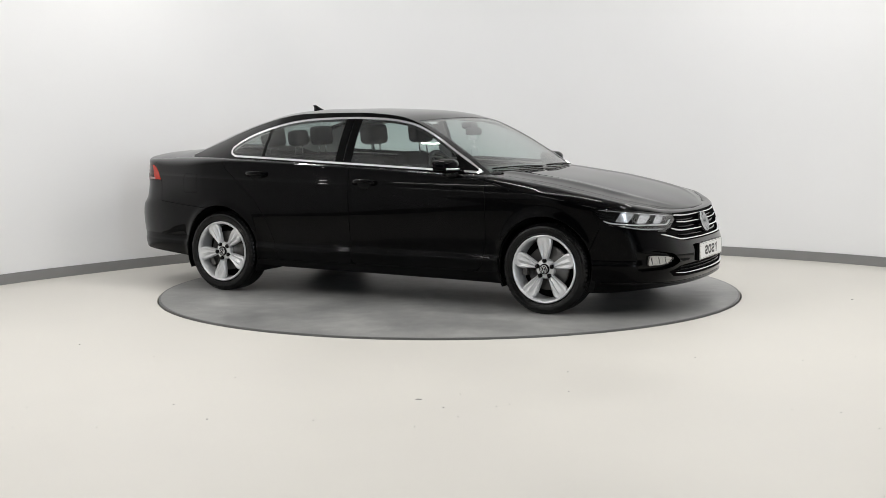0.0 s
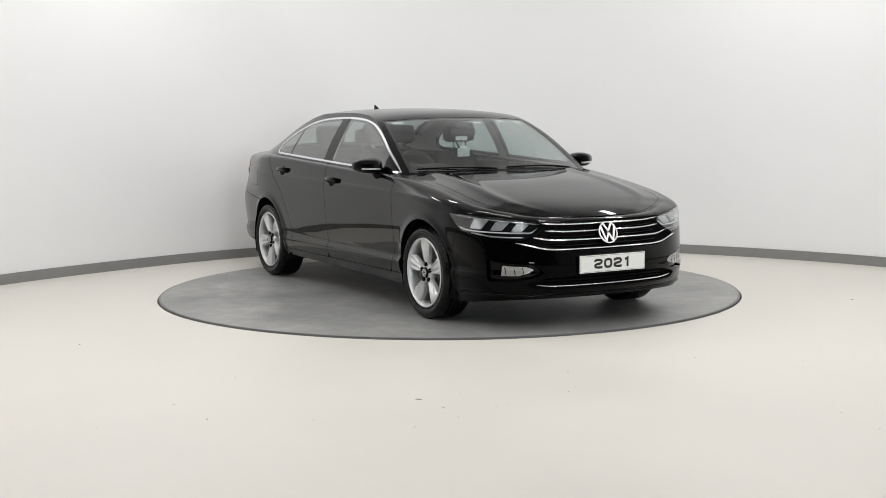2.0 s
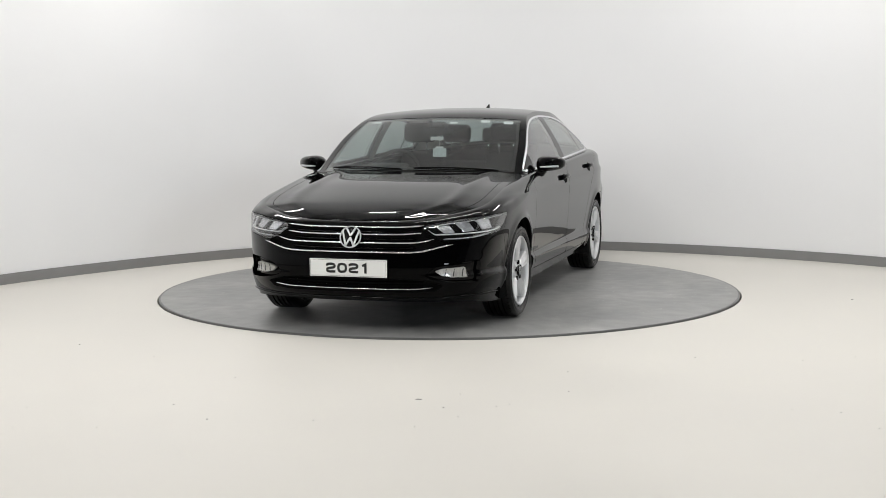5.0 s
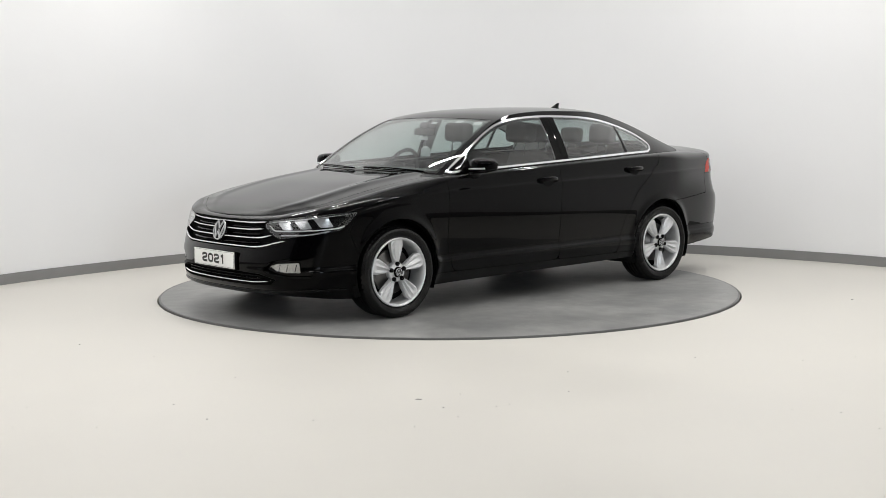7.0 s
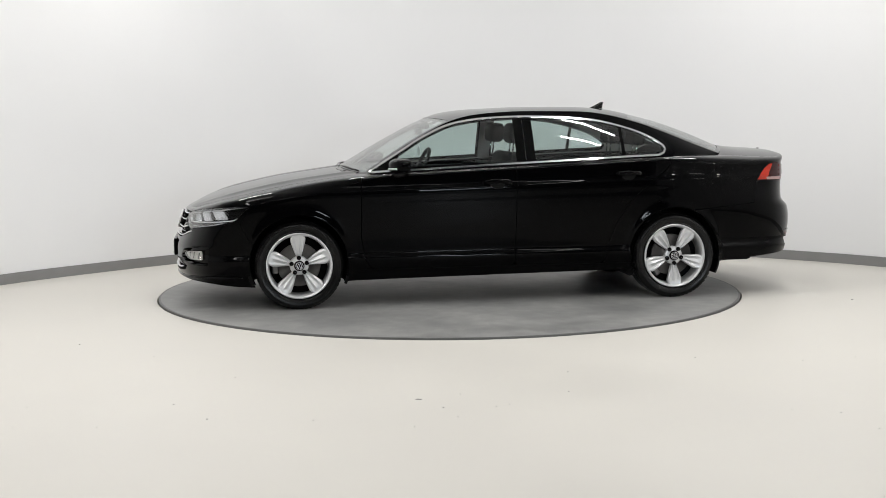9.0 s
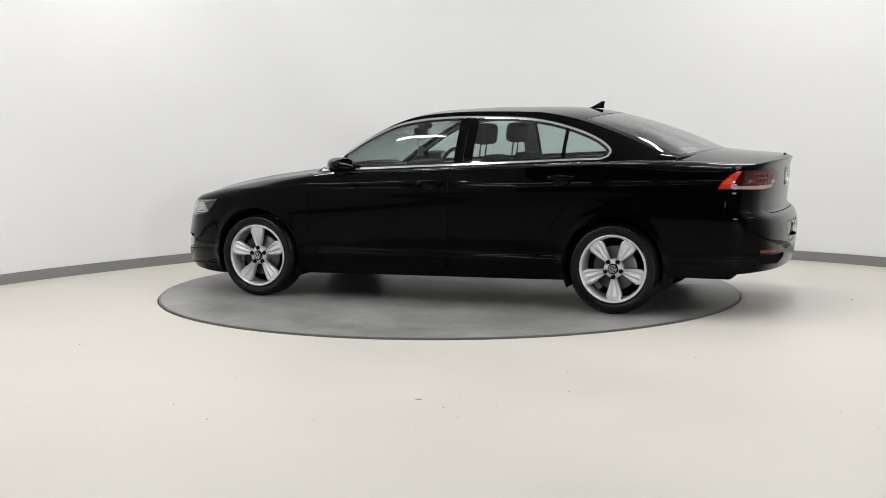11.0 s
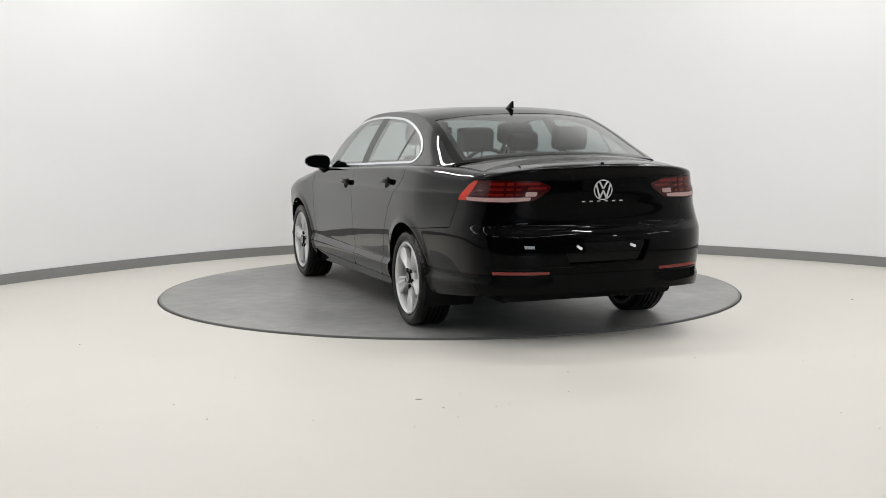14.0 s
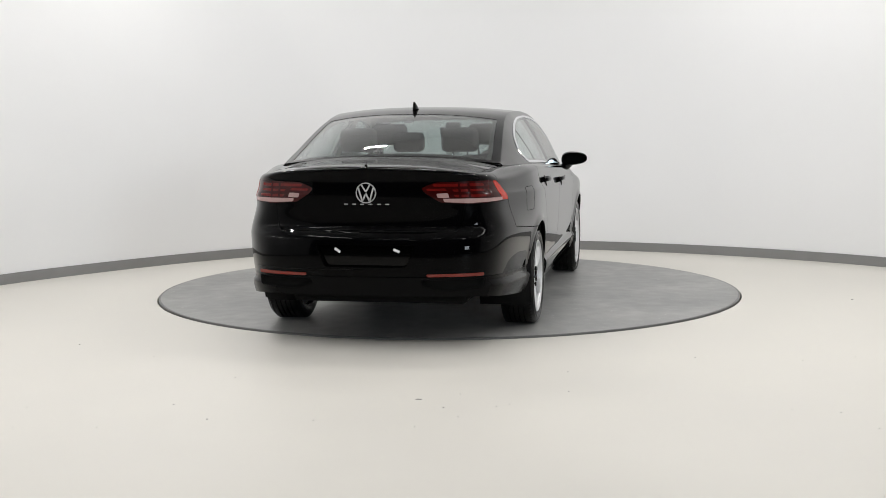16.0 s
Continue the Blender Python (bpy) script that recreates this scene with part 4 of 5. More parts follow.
def lathed(name, prof, material, n=48):
    v, f = lathe(prof, n)
    me = bpy.data.meshes.new(name)
    me.from_pydata(v, [], f)
    me.polygons.foreach_set("use_smooth", np.ones(len(f), bool))
    me.materials.append(material)
    return me


def emblem_bars(name, r, th, material, parent, place):
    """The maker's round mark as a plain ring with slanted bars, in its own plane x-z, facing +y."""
    bm = bmesh.new()
    v, f = lathe([(r * 0.88, 0), (r * 0.90, th), (r * 0.98, th), (r, 0)], 40)
    vs = [bm.verts.new(p) for p in v]
    for q in f:
        bm.faces.new([vs[i] for i in q])

    def bar(x0, z0, x1, z1, w):
        d = Vector((x1 - x0, 0, z1 - z0)).normalized()
        n = Vector((-d.z, 0, d.x)) * w / 2
        a, b = Vector((x0, 0, z0)), Vector((x1, 0, z1))
        q = [a - n, a + n, b + n, b - n]
        lo = [bm.verts.new(p) for p in q]
        hi = [bm.verts.new(p + Vector((0, th, 0))) for p in q]
        bm.faces.new(hi)
        for i in range(4):
            bm.faces.new((lo[i], lo[(i + 1) % 4], hi[(i + 1) % 4], hi[i]))

    w = r * 0.15
    for s in (-1, 1):
        bar(s * r * 0.42, r * 0.80, 0, r * 0.10, w)
        bar(s * r * 0.74, r * 0.50, s * r * 0.36, -r * 0.78, w)
        bar(s * r * 0.36, -r * 0.78, 0, -r * 0.06, w)
    bmesh.ops.recalc_face_normals(bm, faces=bm.faces)
    ob = part(name, bm, material, parent, smooth=30)
    ob.matrix_basis = place
    return ob


def wheels():
    me_rim, me_tyre = rim_mesh(), tyre_mesh()
    me_cap = lathed("centre_cap", [(0.001, 0.006), (0.032, 0.006), (0.036, 0.003), (0.037, -0.006)], M_GLOSSBLACK)
    me_bolt = lathed("wheel_bolt", [(0.001, 0.0), (0.013, 0.0), (0.0155, -0.003), (0.0155, -0.02)], M_GLOSSBLACK, 12)
    me_disc = lathed("brake_disc", [(0.001, -0.055), (0.08, -0.055), (0.082, -0.070), (0.152, -0.070), (0.155, -0.074), (0.155, -0.09), (0.001, -0.09)], M_DISC)
    me_well = lathed("wheel_back", [(0.001, -0.12), (0.207, -0.12), (0.2, -0.13)], M_SHELL)
    for sx_ in (1, -1):
        for sy_ in (1, -1):
            w = new("wheel", me_rim)
            w.parent = car
            w["label"] = "silver five-spoke alloy wheel with a black tyre"
            m = pose(sx_ * WB, sy_ * (0.889 if sx_ > 0 else 0.880), HUB_Z, 0, 0, 0 if sy_ > 0 else 180) @ pose(0, 0, 0, 0, WHEEL_TURN[(sx_, sy_)], 0)
            w.matrix_basis = m
            for nm, me in (("tyre", me_tyre), ("centre_cap", me_cap), ("brake_disc", me_disc), ("wheel_back", me_well)):
                o = new(nm, me)
                o.parent = w
            for k in range(5):
                a = 2 * math.pi * k / 5 + math.pi / 2
                o = new("wheel_bolt", me_bolt)
                o.parent = w
                o.location = (0.057 * math.cos(a), 0.002, 0.057 * math.sin(a))
            emblem_bars("cap_mark", 0.028, 0.0012, M_SATIN, w, pose(0, 0.0062, 0))
            bm = box_bm(0.150, 0.19, -0.095, -0.05, -0.055, 0.055, 0.01)
            part("brake_caliper", bm, M_DISC, w)


# how far each wheel is rolled round, in degrees
WHEEL_TURN = {(1, 1): 2, (1, -1): 1, (-1, 1): 38, (-1, -1): 26}
wheels()


def arch_liners():
    for s in (1, -1):
        for side in (1, -1):
            n = 40
            verts, faces = [], []
            for i in range(n + 1):
                a = math.radians(-25 + 230 * i / n)
                for r, y in ((ARCH_R - 0.004, 0.885), (ARCH_R - 0.004, 0.872), (ARCH_R + 0.02, 0.86), (ARCH_R + 0.02, 0.56), (0.0, 0.56)):
                    verts.append((s * WB + r * math.cos(a), side * y, HUB_Z + 0.012 + r * math.sin(a)))
            for i in range(n):
                for j in range(4):
                    q = (i * 5 + j, i * 5 + j + 1, (i + 1) * 5 + j + 1, (i + 1) * 5 + j)
                    faces.append(q if side > 0 else q[::-1])
            mesh_object("wheel_arch_liner", verts, faces, M_SHELL, car, "dark plastic wheel arch liner")


arch_liners()
part("underbody", box_bm(-2.15, 2.05, -0.55, 0.55, 0.225, 0.34, 0.03), M_SHELL, car, "dark underbody tray")
part("underbody", box_bm(-1.0, 1.0, -0.83, 0.83, 0.215, 0.30, 0.02), M_SHELL, car, "dark underbody tray")


# ---- the car: lamps, grille, trim ----
def on_wrap(s, z, off=0.0):
    """Points of the lower body's skin at (s, z), moved out by off; s below 0 is the other side."""
    s, z = np.atleast_1d(np.asarray(s, float)), np.atleast_1d(np.asarray(z, float))
    a = np.abs(s)
    zb, zt, h = bot_z(a), top_z(a), top_h(a)
    low = 0.75 * (z - zb) / (zt - h - zb)
    k = np.arcsin(np.clip((z - zt + h) / h, 0, 1)) / (np.pi / 2)
    q = np.where(z < zt - h, low, 0.75 + 0.25 * k)
    V = np.stack([a, q], 1)
    N = normals_of(wrap, V)
    P = wrap(V) + N * off
    P[:, 1] *= np.where(s < 0, -1, 1)
    N[:, 1] *= np.where(s < 0, -1, 1)
    return P, N


def wrap_bar(name, path, height, off0, off1, material, parent, label="", n=60, taper=True, full=True):
    """A strip laid along the body: path of (s, z) from the middle outwards, mirrored to the other side when full."""
    ps, pz = zip(*path)
    ss = np.linspace(ps[0], ps[-1], n)
    zs = smooth_table(ps, pz, 0.012)(ss) if len(ps) > 2 else np.interp(ss, ps, pz)
    if full:
        ss, zs = np.concatenate([-ss[::-1], ss[1:]]), np.concatenate([zs[::-1], zs[1:]])
    m = len(ss)
    end = np.minimum(np.arange(m), np.arange(m)[::-1]) / 4.0
    hh = height / 2 * (np.clip(end, 0.15, 1) if taper else 1)
    rings = []
    for dz, off in ((-1, off0), (-1, (off0 + 2 * off1) / 3), (-0.45, off1), (0.45, off1), (1, (off0 + 2 * off1) / 3), (1, off0)):
        P, _ = on_wrap(ss, zs + dz * hh, off)
        rings.append(P)
    k = len(rings)
    verts = [rings[j][i] for i in range(m) for j in range(k)]
    faces = [(i * k + j, (i + 1) * k + j, (i + 1) * k + (j + 1) % k, i * k + (j + 1) % k)[::-1] for i in range(m - 1) for j in range(k)]
    faces += [tuple(range(k)), tuple((m - 1) * k + j for j in range(k))[::-1]]
    return mesh_object(name, verts, faces, material, parent, label)


def mirror_child(ob, name=None):
    """The same part on the other side of the car."""
    me = ob.data.copy()
    co = np.zeros(len(me.vertices) * 3)
    me.vertices.foreach_get("co", co)
    co = co.reshape(-1, 3) * [1, -1, 1]
    me.vertices.foreach_set("co", co.ravel())
    me.flip_normals()
    o = new(name or ob.name.split(".")[0], me)
    o.parent = ob.parent
    if "label" in ob:
        o["label"] = ob["label"]
    return o


def facing(p, n):
    """A pose at p whose y axis points along n and whose z axis points upwards."""
    n = Vector(n).normalized()
    xa = n.cross(Vector((0, 0, 1))).normalized()
    za = xa.cross(n)
    m = Matrix((xa, n, za)).transposed().to_4x4()
    m.translation = Vector(p)
    return m


FINE = grid_uv(np.concatenate([np.linspace(0, 1.42, 220), np.linspace(S_END - 1.40, S_END, 220)]), np.linspace(0, 0.86, 110))


def fine(poly, gap=0.0):
    return region(poly, gap=gap, mesh=FINE)


def grille():
    g = joined_halves("grille", fine(GRILLE), wrap, M_SHELL, "black radiator grille with four chrome bars", offset=-0.045, depth=-0.045)
    paths = [[(0, 0.667), (fy(0.30), 0.668), (fy(0.485), 0.677)], [(0, 0.622), (fy(0.30), 0.623), (fy(0.47), 0.632)],
             [(0, 0.570), (fy(0.36), 0.571), (fy(0.43), 0.573), (fy(0.55), 0.594)], [(0, 0.512), (fy(0.36), 0.512), (fy(0.44), 0.515), (fy(0.62), 0.553), (fy(0.66), 0.560)]]
    for p, h in zip(paths, (0.010, 0.010, 0.011, 0.013)):
        wrap_bar("grille_bar", p, h, -0.03, 0.004, M_CHROME, g, "chrome bar")
    for z in (0.643, 0.597, 0.541):
        wrap_bar("grille_slat", [(0, z), (fy(0.30), z), (fy(0.44), z + 0.006)], 0.016, -0.04, -0.022, M_GLOSSBLACK, g)
    P, N = on_wrap(0.0, 0.602, 0.004)
    m = facing(P[0], N[0])
    d = lathed("badge_disc", [(0.001, 0.004), (0.066, 0.004), (0.071, 0.0), (0.071, -0.035)], M_GLOSSBLACK)
    o = new("badge_disc", d)
    o.parent = g
    o.matrix_basis = m
    emblem_bars("badge", 0.0735, 0.007, M_BADGE, g, m @ pose(0, 0.004, 0))


grille()


def headlamp():
    body = sheet("headlamp", [(fine(HEADLAMP), wrap, 1, -0.05, -0.05)], M_LAMPGREY, car, "clear-lensed headlamp with three bright reflectors")
    s0, s1 = fy(0.50), sx(1.80)
    L = lambda f: s0 + (s1 - s0) * f
    for f0, f1, za, zb in ((0.14, 0.33, 0.636, 0.684), (0.38, 0.57, 0.640, 0.698), (0.62, 0.84, 0.646, 0.712)):
        poly = rounded([(L(f0 - 0.04), zb), (L(f0 + 0.06), za), (L(f1), za + 0.002), (L(f1 - 0.07), zb + 0.002)], 0.008, 3)
        r = sheet("reflector", [(fine(poly), wrap, 1, -0.030, 0.02)], M_REFL, body)
        c = [((L(f0) + L(f1)) / 2), (za + zb) / 2]
        poly2 = rounded([(L(f0 + 0.03), zb - 0.012), (L(f0 + 0.08), za + 0.014), (L(f1 - 0.06), za + 0.014), (L(f1 - 0.09), zb - 0.010)], 0.006, 3)
        sheet("lamp_cell", [(fine(poly2), wrap, 1, -0.036, -0.004)], M_LAMPGREY, r)
    wrap_bar("light_guide", [(L(0.02), 0.655), (L(0.10), 0.625), (L(0.5), 0.628), (L(0.90), 0.640), (L(0.99), 0.66)], 0.008, -0.03, -0.010, M_GUIDE, body, "pale daytime light strip", full=False)
    wrap_bar("upper_strip", [(L(0.0), 0.676), (L(0.3), 0.694), (L(0.7), 0.716), (L(1.05), 0.733)], 0.006, -0.03, -0.006, M_CHROME, body, full=False)
    wrap_bar("lower_strip", [(L(0.18), 0.596), (L(0.5), 0.600), (L(0.80), 0.622)], 0.010, -0.04, -0.014, M_REFL, body, full=False)
    lens = sheet("lens", [(fine(HEADLAMP, 0.001), wrap, 1, 0.0, 0.006)], M_LENS, body, "clear plastic lens")
    lens.visible_shadow = False
    return body


def mirrored_thing(ob):
    o = mirror_child(ob)
    for c in list(ob.children):
        k = mirror_child(c)
        k.parent = o
        k.visible_shadow = c.visible_shadow
        for c2 in list(c.children):
            k2 = mirror_child(c2)
            k2.parent = k
    return o


mirrored_thing(headlamp())


def fog_lamp():
    r = sheet("fog_lamp_bezel", [(fine(FOG_RECESS), wrap, 1, -0.035, -0.035)], M_GLOSSBLACK, car, "gloss black recess with a clear fog lamp")
    f = sheet("fog_lamp", [(fine(FOG, 0.002), wrap, 1, -0.022, 0.012)], M_FOG, r, "silver fog lamp reflector")
    lens = sheet("lens", [(fine(FOG), wrap, 1, -0.008, 0.014)], M_LENS, r)
    lens.visible_shadow = False
    for y in (0.61, 0.66, 0.71):
        poly = [(fy(y), 0.362), (fy(y + 0.005), 0.362), (fy(y + 0.015), 0.405), (fy(y + 0.010), 0.405)]
        sheet("rib", [(fine(poly), wrap, 1, -0.018, 0.004)], M_LAMPGREY, f)
    return r


mirrored_thing(fog_lamp())
intake = joined_halves("lower_intake", fine(INTAKE), wrap, M_SHELL, "black lower air intake with a chrome strip", offset=-0.05, depth=-0.05)
wrap_bar("chrome_strip", [(0, 0.281), (fy(0.42), 0.282), (fy(0.54), 0.293)], 0.009, -0.03, 0.004, M_CHROME, intake, "thin chrome strip")
for z in (0.300, 0.322):
    wrap_bar("intake_slat", [(0, z), (fy(0.3), z), (fy(0.48), z)], 0.008, -0.045, -0.02, M_PLASTIC, intake)
wrap_bar("bumper_lip", [(0, 0.222), (fy(0.5), 0.222), (fy(0.78), 0.232), (sx(1.80), 0.235)], 0.016, -0.01, 0.010, M_GLOSSBLACK, car)


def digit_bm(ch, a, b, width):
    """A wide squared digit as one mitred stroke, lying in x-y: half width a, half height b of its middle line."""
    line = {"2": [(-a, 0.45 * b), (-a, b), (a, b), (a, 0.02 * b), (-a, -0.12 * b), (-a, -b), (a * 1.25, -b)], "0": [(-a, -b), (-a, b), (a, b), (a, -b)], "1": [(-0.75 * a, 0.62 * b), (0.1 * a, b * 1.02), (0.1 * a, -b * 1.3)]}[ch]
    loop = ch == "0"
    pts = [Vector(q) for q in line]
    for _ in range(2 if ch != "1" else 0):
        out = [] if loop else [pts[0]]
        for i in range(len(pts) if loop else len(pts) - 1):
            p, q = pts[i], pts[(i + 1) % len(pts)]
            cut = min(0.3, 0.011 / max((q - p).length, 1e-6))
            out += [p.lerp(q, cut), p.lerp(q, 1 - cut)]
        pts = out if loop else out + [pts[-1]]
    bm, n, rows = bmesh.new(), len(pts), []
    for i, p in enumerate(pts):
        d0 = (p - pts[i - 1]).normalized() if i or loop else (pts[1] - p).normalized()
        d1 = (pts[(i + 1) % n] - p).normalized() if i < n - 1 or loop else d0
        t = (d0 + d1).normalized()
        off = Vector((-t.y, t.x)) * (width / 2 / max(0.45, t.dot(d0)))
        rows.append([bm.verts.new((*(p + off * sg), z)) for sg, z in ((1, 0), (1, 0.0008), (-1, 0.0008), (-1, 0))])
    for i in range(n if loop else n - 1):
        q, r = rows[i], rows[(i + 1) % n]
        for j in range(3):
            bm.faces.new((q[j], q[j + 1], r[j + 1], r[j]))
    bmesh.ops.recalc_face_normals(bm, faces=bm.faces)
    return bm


# stands where the number plate goes, lettered with a year
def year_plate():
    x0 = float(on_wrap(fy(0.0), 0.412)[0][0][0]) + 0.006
    p = part("year_plate", box_bm(x0, x0 + 0.005, -0.262, 0.262, 0.356, 0.468, 0.0015, 1), M_PLATE, car, "white plate in number plate position, with the year in black")
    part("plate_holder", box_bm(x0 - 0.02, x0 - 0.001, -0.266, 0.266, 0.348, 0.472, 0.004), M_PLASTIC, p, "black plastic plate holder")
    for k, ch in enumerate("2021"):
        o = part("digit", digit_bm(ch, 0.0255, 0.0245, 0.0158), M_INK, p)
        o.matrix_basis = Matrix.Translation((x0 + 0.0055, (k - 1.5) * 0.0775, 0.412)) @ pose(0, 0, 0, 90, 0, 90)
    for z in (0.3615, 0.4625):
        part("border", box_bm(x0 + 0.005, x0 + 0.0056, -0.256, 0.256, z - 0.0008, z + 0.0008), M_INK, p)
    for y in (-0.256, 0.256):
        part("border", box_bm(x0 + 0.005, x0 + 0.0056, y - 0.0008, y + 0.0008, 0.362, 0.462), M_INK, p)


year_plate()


def tail_lamp():
    t = sheet("tail_lamp", [(fine(TAIL), wrap, 1, 0.0, 0.012)], M_DARKRED, car, "dark red tail lamp with an orange corner and a pale lower band")
    fin_ = lambda poly, r=0.006: fine(rounded(poly, r, 3))
    sheet("side_reflector", [(fin_([(sx(-2.088), 0.864), (sx(-2.118), 0.905), (sx(-2.172), 0.954), (sx(-2.225), 0.981), (sx(-2.225) + 0.035, 0.981), (sx(-2.088) + 0.085, 0.866)], 0.004), wrap, 1, 0.002, 0.004)], M_ORANGE, t, "bright orange-red reflector")
    sheet("pale_band", [(fin_([(sx(-2.088) + 0.080, 0.883), (sx(-2.088) + 0.092, 0.864), (ry(0.62), 0.857), (ry(0.475), 0.864), (ry(0.465), 0.884)], 0.004), wrap, 1, 0.002, 0.004)], M_PINK, t, "pale pinkish lens band")
    sheet("reversing_lamp", [(fin_([(ry(0.505), 0.890), (ry(0.495), 0.917), (ry(0.425), 0.913), (ry(0.435), 0.888)]), wrap, 1, 0.003, 0.005)], M_PINK, t, "pale reversing lamp")
    for za, zb, y0, y1 in ((0.955, 0.972, 0.73, 0.40), (0.925, 0.939, 0.73, 0.52), (0.893, 0.908, 0.74, 0.53), (0.930, 0.944, 0.49, 0.36)):
        sheet("light_band", [(fin_([(ry(y0), za), (ry(y0 - 0.012), zb), (ry(y1), zb - 0.002), (ry(y1 + 0.012), za - 0.001)], 0.003), wrap, 1, 0.002, 0.004)], M_RED, t, "red light band")
    for y0, y1 in ((0.64, 0.625), (0.58, 0.565)):
        sheet("divider", [(fin_([(ry(y0), 0.89), (ry(y0 - 0.01), 0.972), (ry(y1 - 0.01), 0.972), (ry(y1), 0.89)], 0.002), wrap, 1, 0.003, 0.004)], M_DARKRED, t)
    return t


mirrored_thing(tail_lamp())
for mir in (False, True):
    sheet("rear_reflector", [(fine(REFLECTOR, 0.001), wrap, 1, 0.001, 0.008)], M_REFLECTOR, car, "thin red bumper reflector", mir)
    e = sheet("exhaust_trim", [(fine(EXHAUST), wrap, 1, -0.03, -0.03)], M_SHELL, car, "dark recessed exhaust trim", mir)
rec = joined_halves("plate_recess", fine(PLATE_RECESS), wrap, M_GLOSSBLACK, "gloss black empty number plate recess", offset=-0.03, depth=-0.03)
for y, tilt in ((0.17, 35), (-0.187, 22)):
    P, N = on_wrap(ry(abs(y)), 0.582, -0.027)
    m = facing((P[0][0], y, 0.582), (-1, 0, 0.05)) @ pose(0, 0, 0, 0, -tilt, 0)
    o = part("fixing_tab", box_bm(-0.020, 0.020, 0, 0.003, -0.008, 0.008, 0.001), M_PAPER, rec, "small white adhesive tab")
    o.matrix_basis = m
P, N = on_wrap(S_END - 0.002, 0.918, 0.0)
mb = facing((P[0][0] - 0.001, 0, 0.918), (-1, 0, float(N[0][2])))
emblem_bars("rear_badge", 0.062, 0.006, M_BADGE, car, mb)
for k in range(6):
    y = (k - 2.5) * 0.050
    P, N = on_wrap(ry(abs(y)), 0.851, 0.0)
    o = part("badge_bar", box_bm(-0.011, 0.011, 0, 0.002, -0.0035, 0.0035, 0.001, 1), M_SATIN, car, "small chrome bar of the model mark")
    o.matrix_basis = facing((P[0][0], y, 0.851), (-1, 0, float(N[0][2])))
wrap_bar("bumper_crease", [(ry(0.0) - 0.001, 0.470), (ry(0.35), 0.470), (ry(0.72), 0.472)][::-1], 0.006, -0.004, 0.005, M_GLOSSBLACK, car, full=False)


# ---- the car: mirrors, handles, wipers, aerial ----
def door_mirror():
    def shell(name, x0, x1, grow, material, parent, label=""):
        bm = bmesh.new()
        bmesh.ops.create_uvsphere(bm, u_segments=32, v_segments=20, radius=1)
        for v in bm.verts:
            x, y, z = v.co
            e = lambda q, p: math.copysign(abs(q) ** p, q)
            x, y, z = e(x, 0.75), e(y, 0.8), e(z, 0.72)
            # rounded front, cut back, slimmer towards the tip
            xx = 0.655 + (0.092 if x > 0 else 0.085) * x * (1 - 0.25 * max(y, 0))
            zz = 1.008 + z * (0.056 if z > 0 else 0.047) * (1 - 0.18 * y) + 0.004 * y
            v.co = Vector((xx - 0.03 * max(y, 0), 0.945 + y * 0.10, zz)) 
            c = Vector((0.66, 0.945, 1.008))
            v.co = c + (v.co - c) * grow
        geom = bm.verts[:] + bm.edges[:] + bm.faces[:]
        bmesh.ops.bisect_plane(bm, geom=geom, plane_co=(0.596, 0.945, 1.0), plane_no=(-1, 0.16, 0), clear_outer=True)
        return part(name, bm, material, parent, label, smooth=50)

    cap = shell("door_mirror", 0, 0, 1.05, M_PAINT, car, "black door mirror with a silver indicator strip")
    # mirror glass
    bm = bmesh.new()
    vs = []
    for i in range(28):
        a = 2 * math.pi * i / 28
        e = lambda q, p: math.copysign(abs(q) ** p, q)
        y, z = e(math.cos(a), 0.7) * 0.088, e(math.sin(a), 0.7) * 0.045
        vs.append(bm.verts.new((0.5975 + 0.16 * y, 0.945 + y, 1.010 + z * (1 - 1.4 * y))))
    bm.faces.new(vs[::-1])
    part("mirror_glass", bm, M_MIRROR, cap, "silvered mirror glass")
    # indicator strip round the front
    pts = []
    for k in range(15):
        y = -0.06 + 0.125 * k / 14
        yy = y / 0.10
        x = 0.661 + 0.092 * math.sqrt(max(0, 1 - min(abs(yy), 0.99) ** 2.4)) * (1 - 0.25 * max(yy, 0)) - 0.03 * max(yy, 0) - 0.004
        pts.append((x, 0.945 + y, 0.992 + 0.003 * yy))
    v, f = tube(pts, 0.0075, 8, flat=1.0)
    mesh_object("indicator_strip", v, f, M_SATIN, cap, "silver indicator strip")
    v, f = tube([(0.70, 0.80, 0.915), (0.685, 0.84, 0.928), (0.675, 0.875, 0.95), (0.668, 0.90, 0.972)], 0.034, 12, flat=1.5)
    mesh_object("mirror_arm", v, f, M_GLOSSBLACK, cap)
    return cap


mirrored_thing(door_mirror())


def door_handle(x, z):
    s = sx(x)
    P, N = on_wrap(s, z, 0.0)
    n = len(P)
    # flat dark oval on the skin; the hollow's shade is put into its colour
    cup = []
    for k in range(24):
        a = 2 * math.pi * k / 24
        cup.append((sx(x + 0.056 * math.cos(a)), z - 0.006 + 0.036 * math.sin(a)))
    h = sheet("door_handle", [(region(cup, gap=0.0, mesh=HANDLE_G), wrap, 1, 0.001, 0.0)], M_SHELL, car, "black pull handle over a flat dark oval for its cup")
    xs = np.linspace(x - 0.098, x + 0.098, 13)
    pts = []
    for i, xx in enumerate(xs):
        q, _ = on_wrap(sx(xx), z + 0.004, 0.004 + 0.034 * math.sin(math.pi * i / 12) ** 0.5)
        pts.append(q[0])
    v, f = tube(pts, 0.016, 10, flat=0.6)
    mesh_object("grip", v, f, M_PAINT, h)
    return h


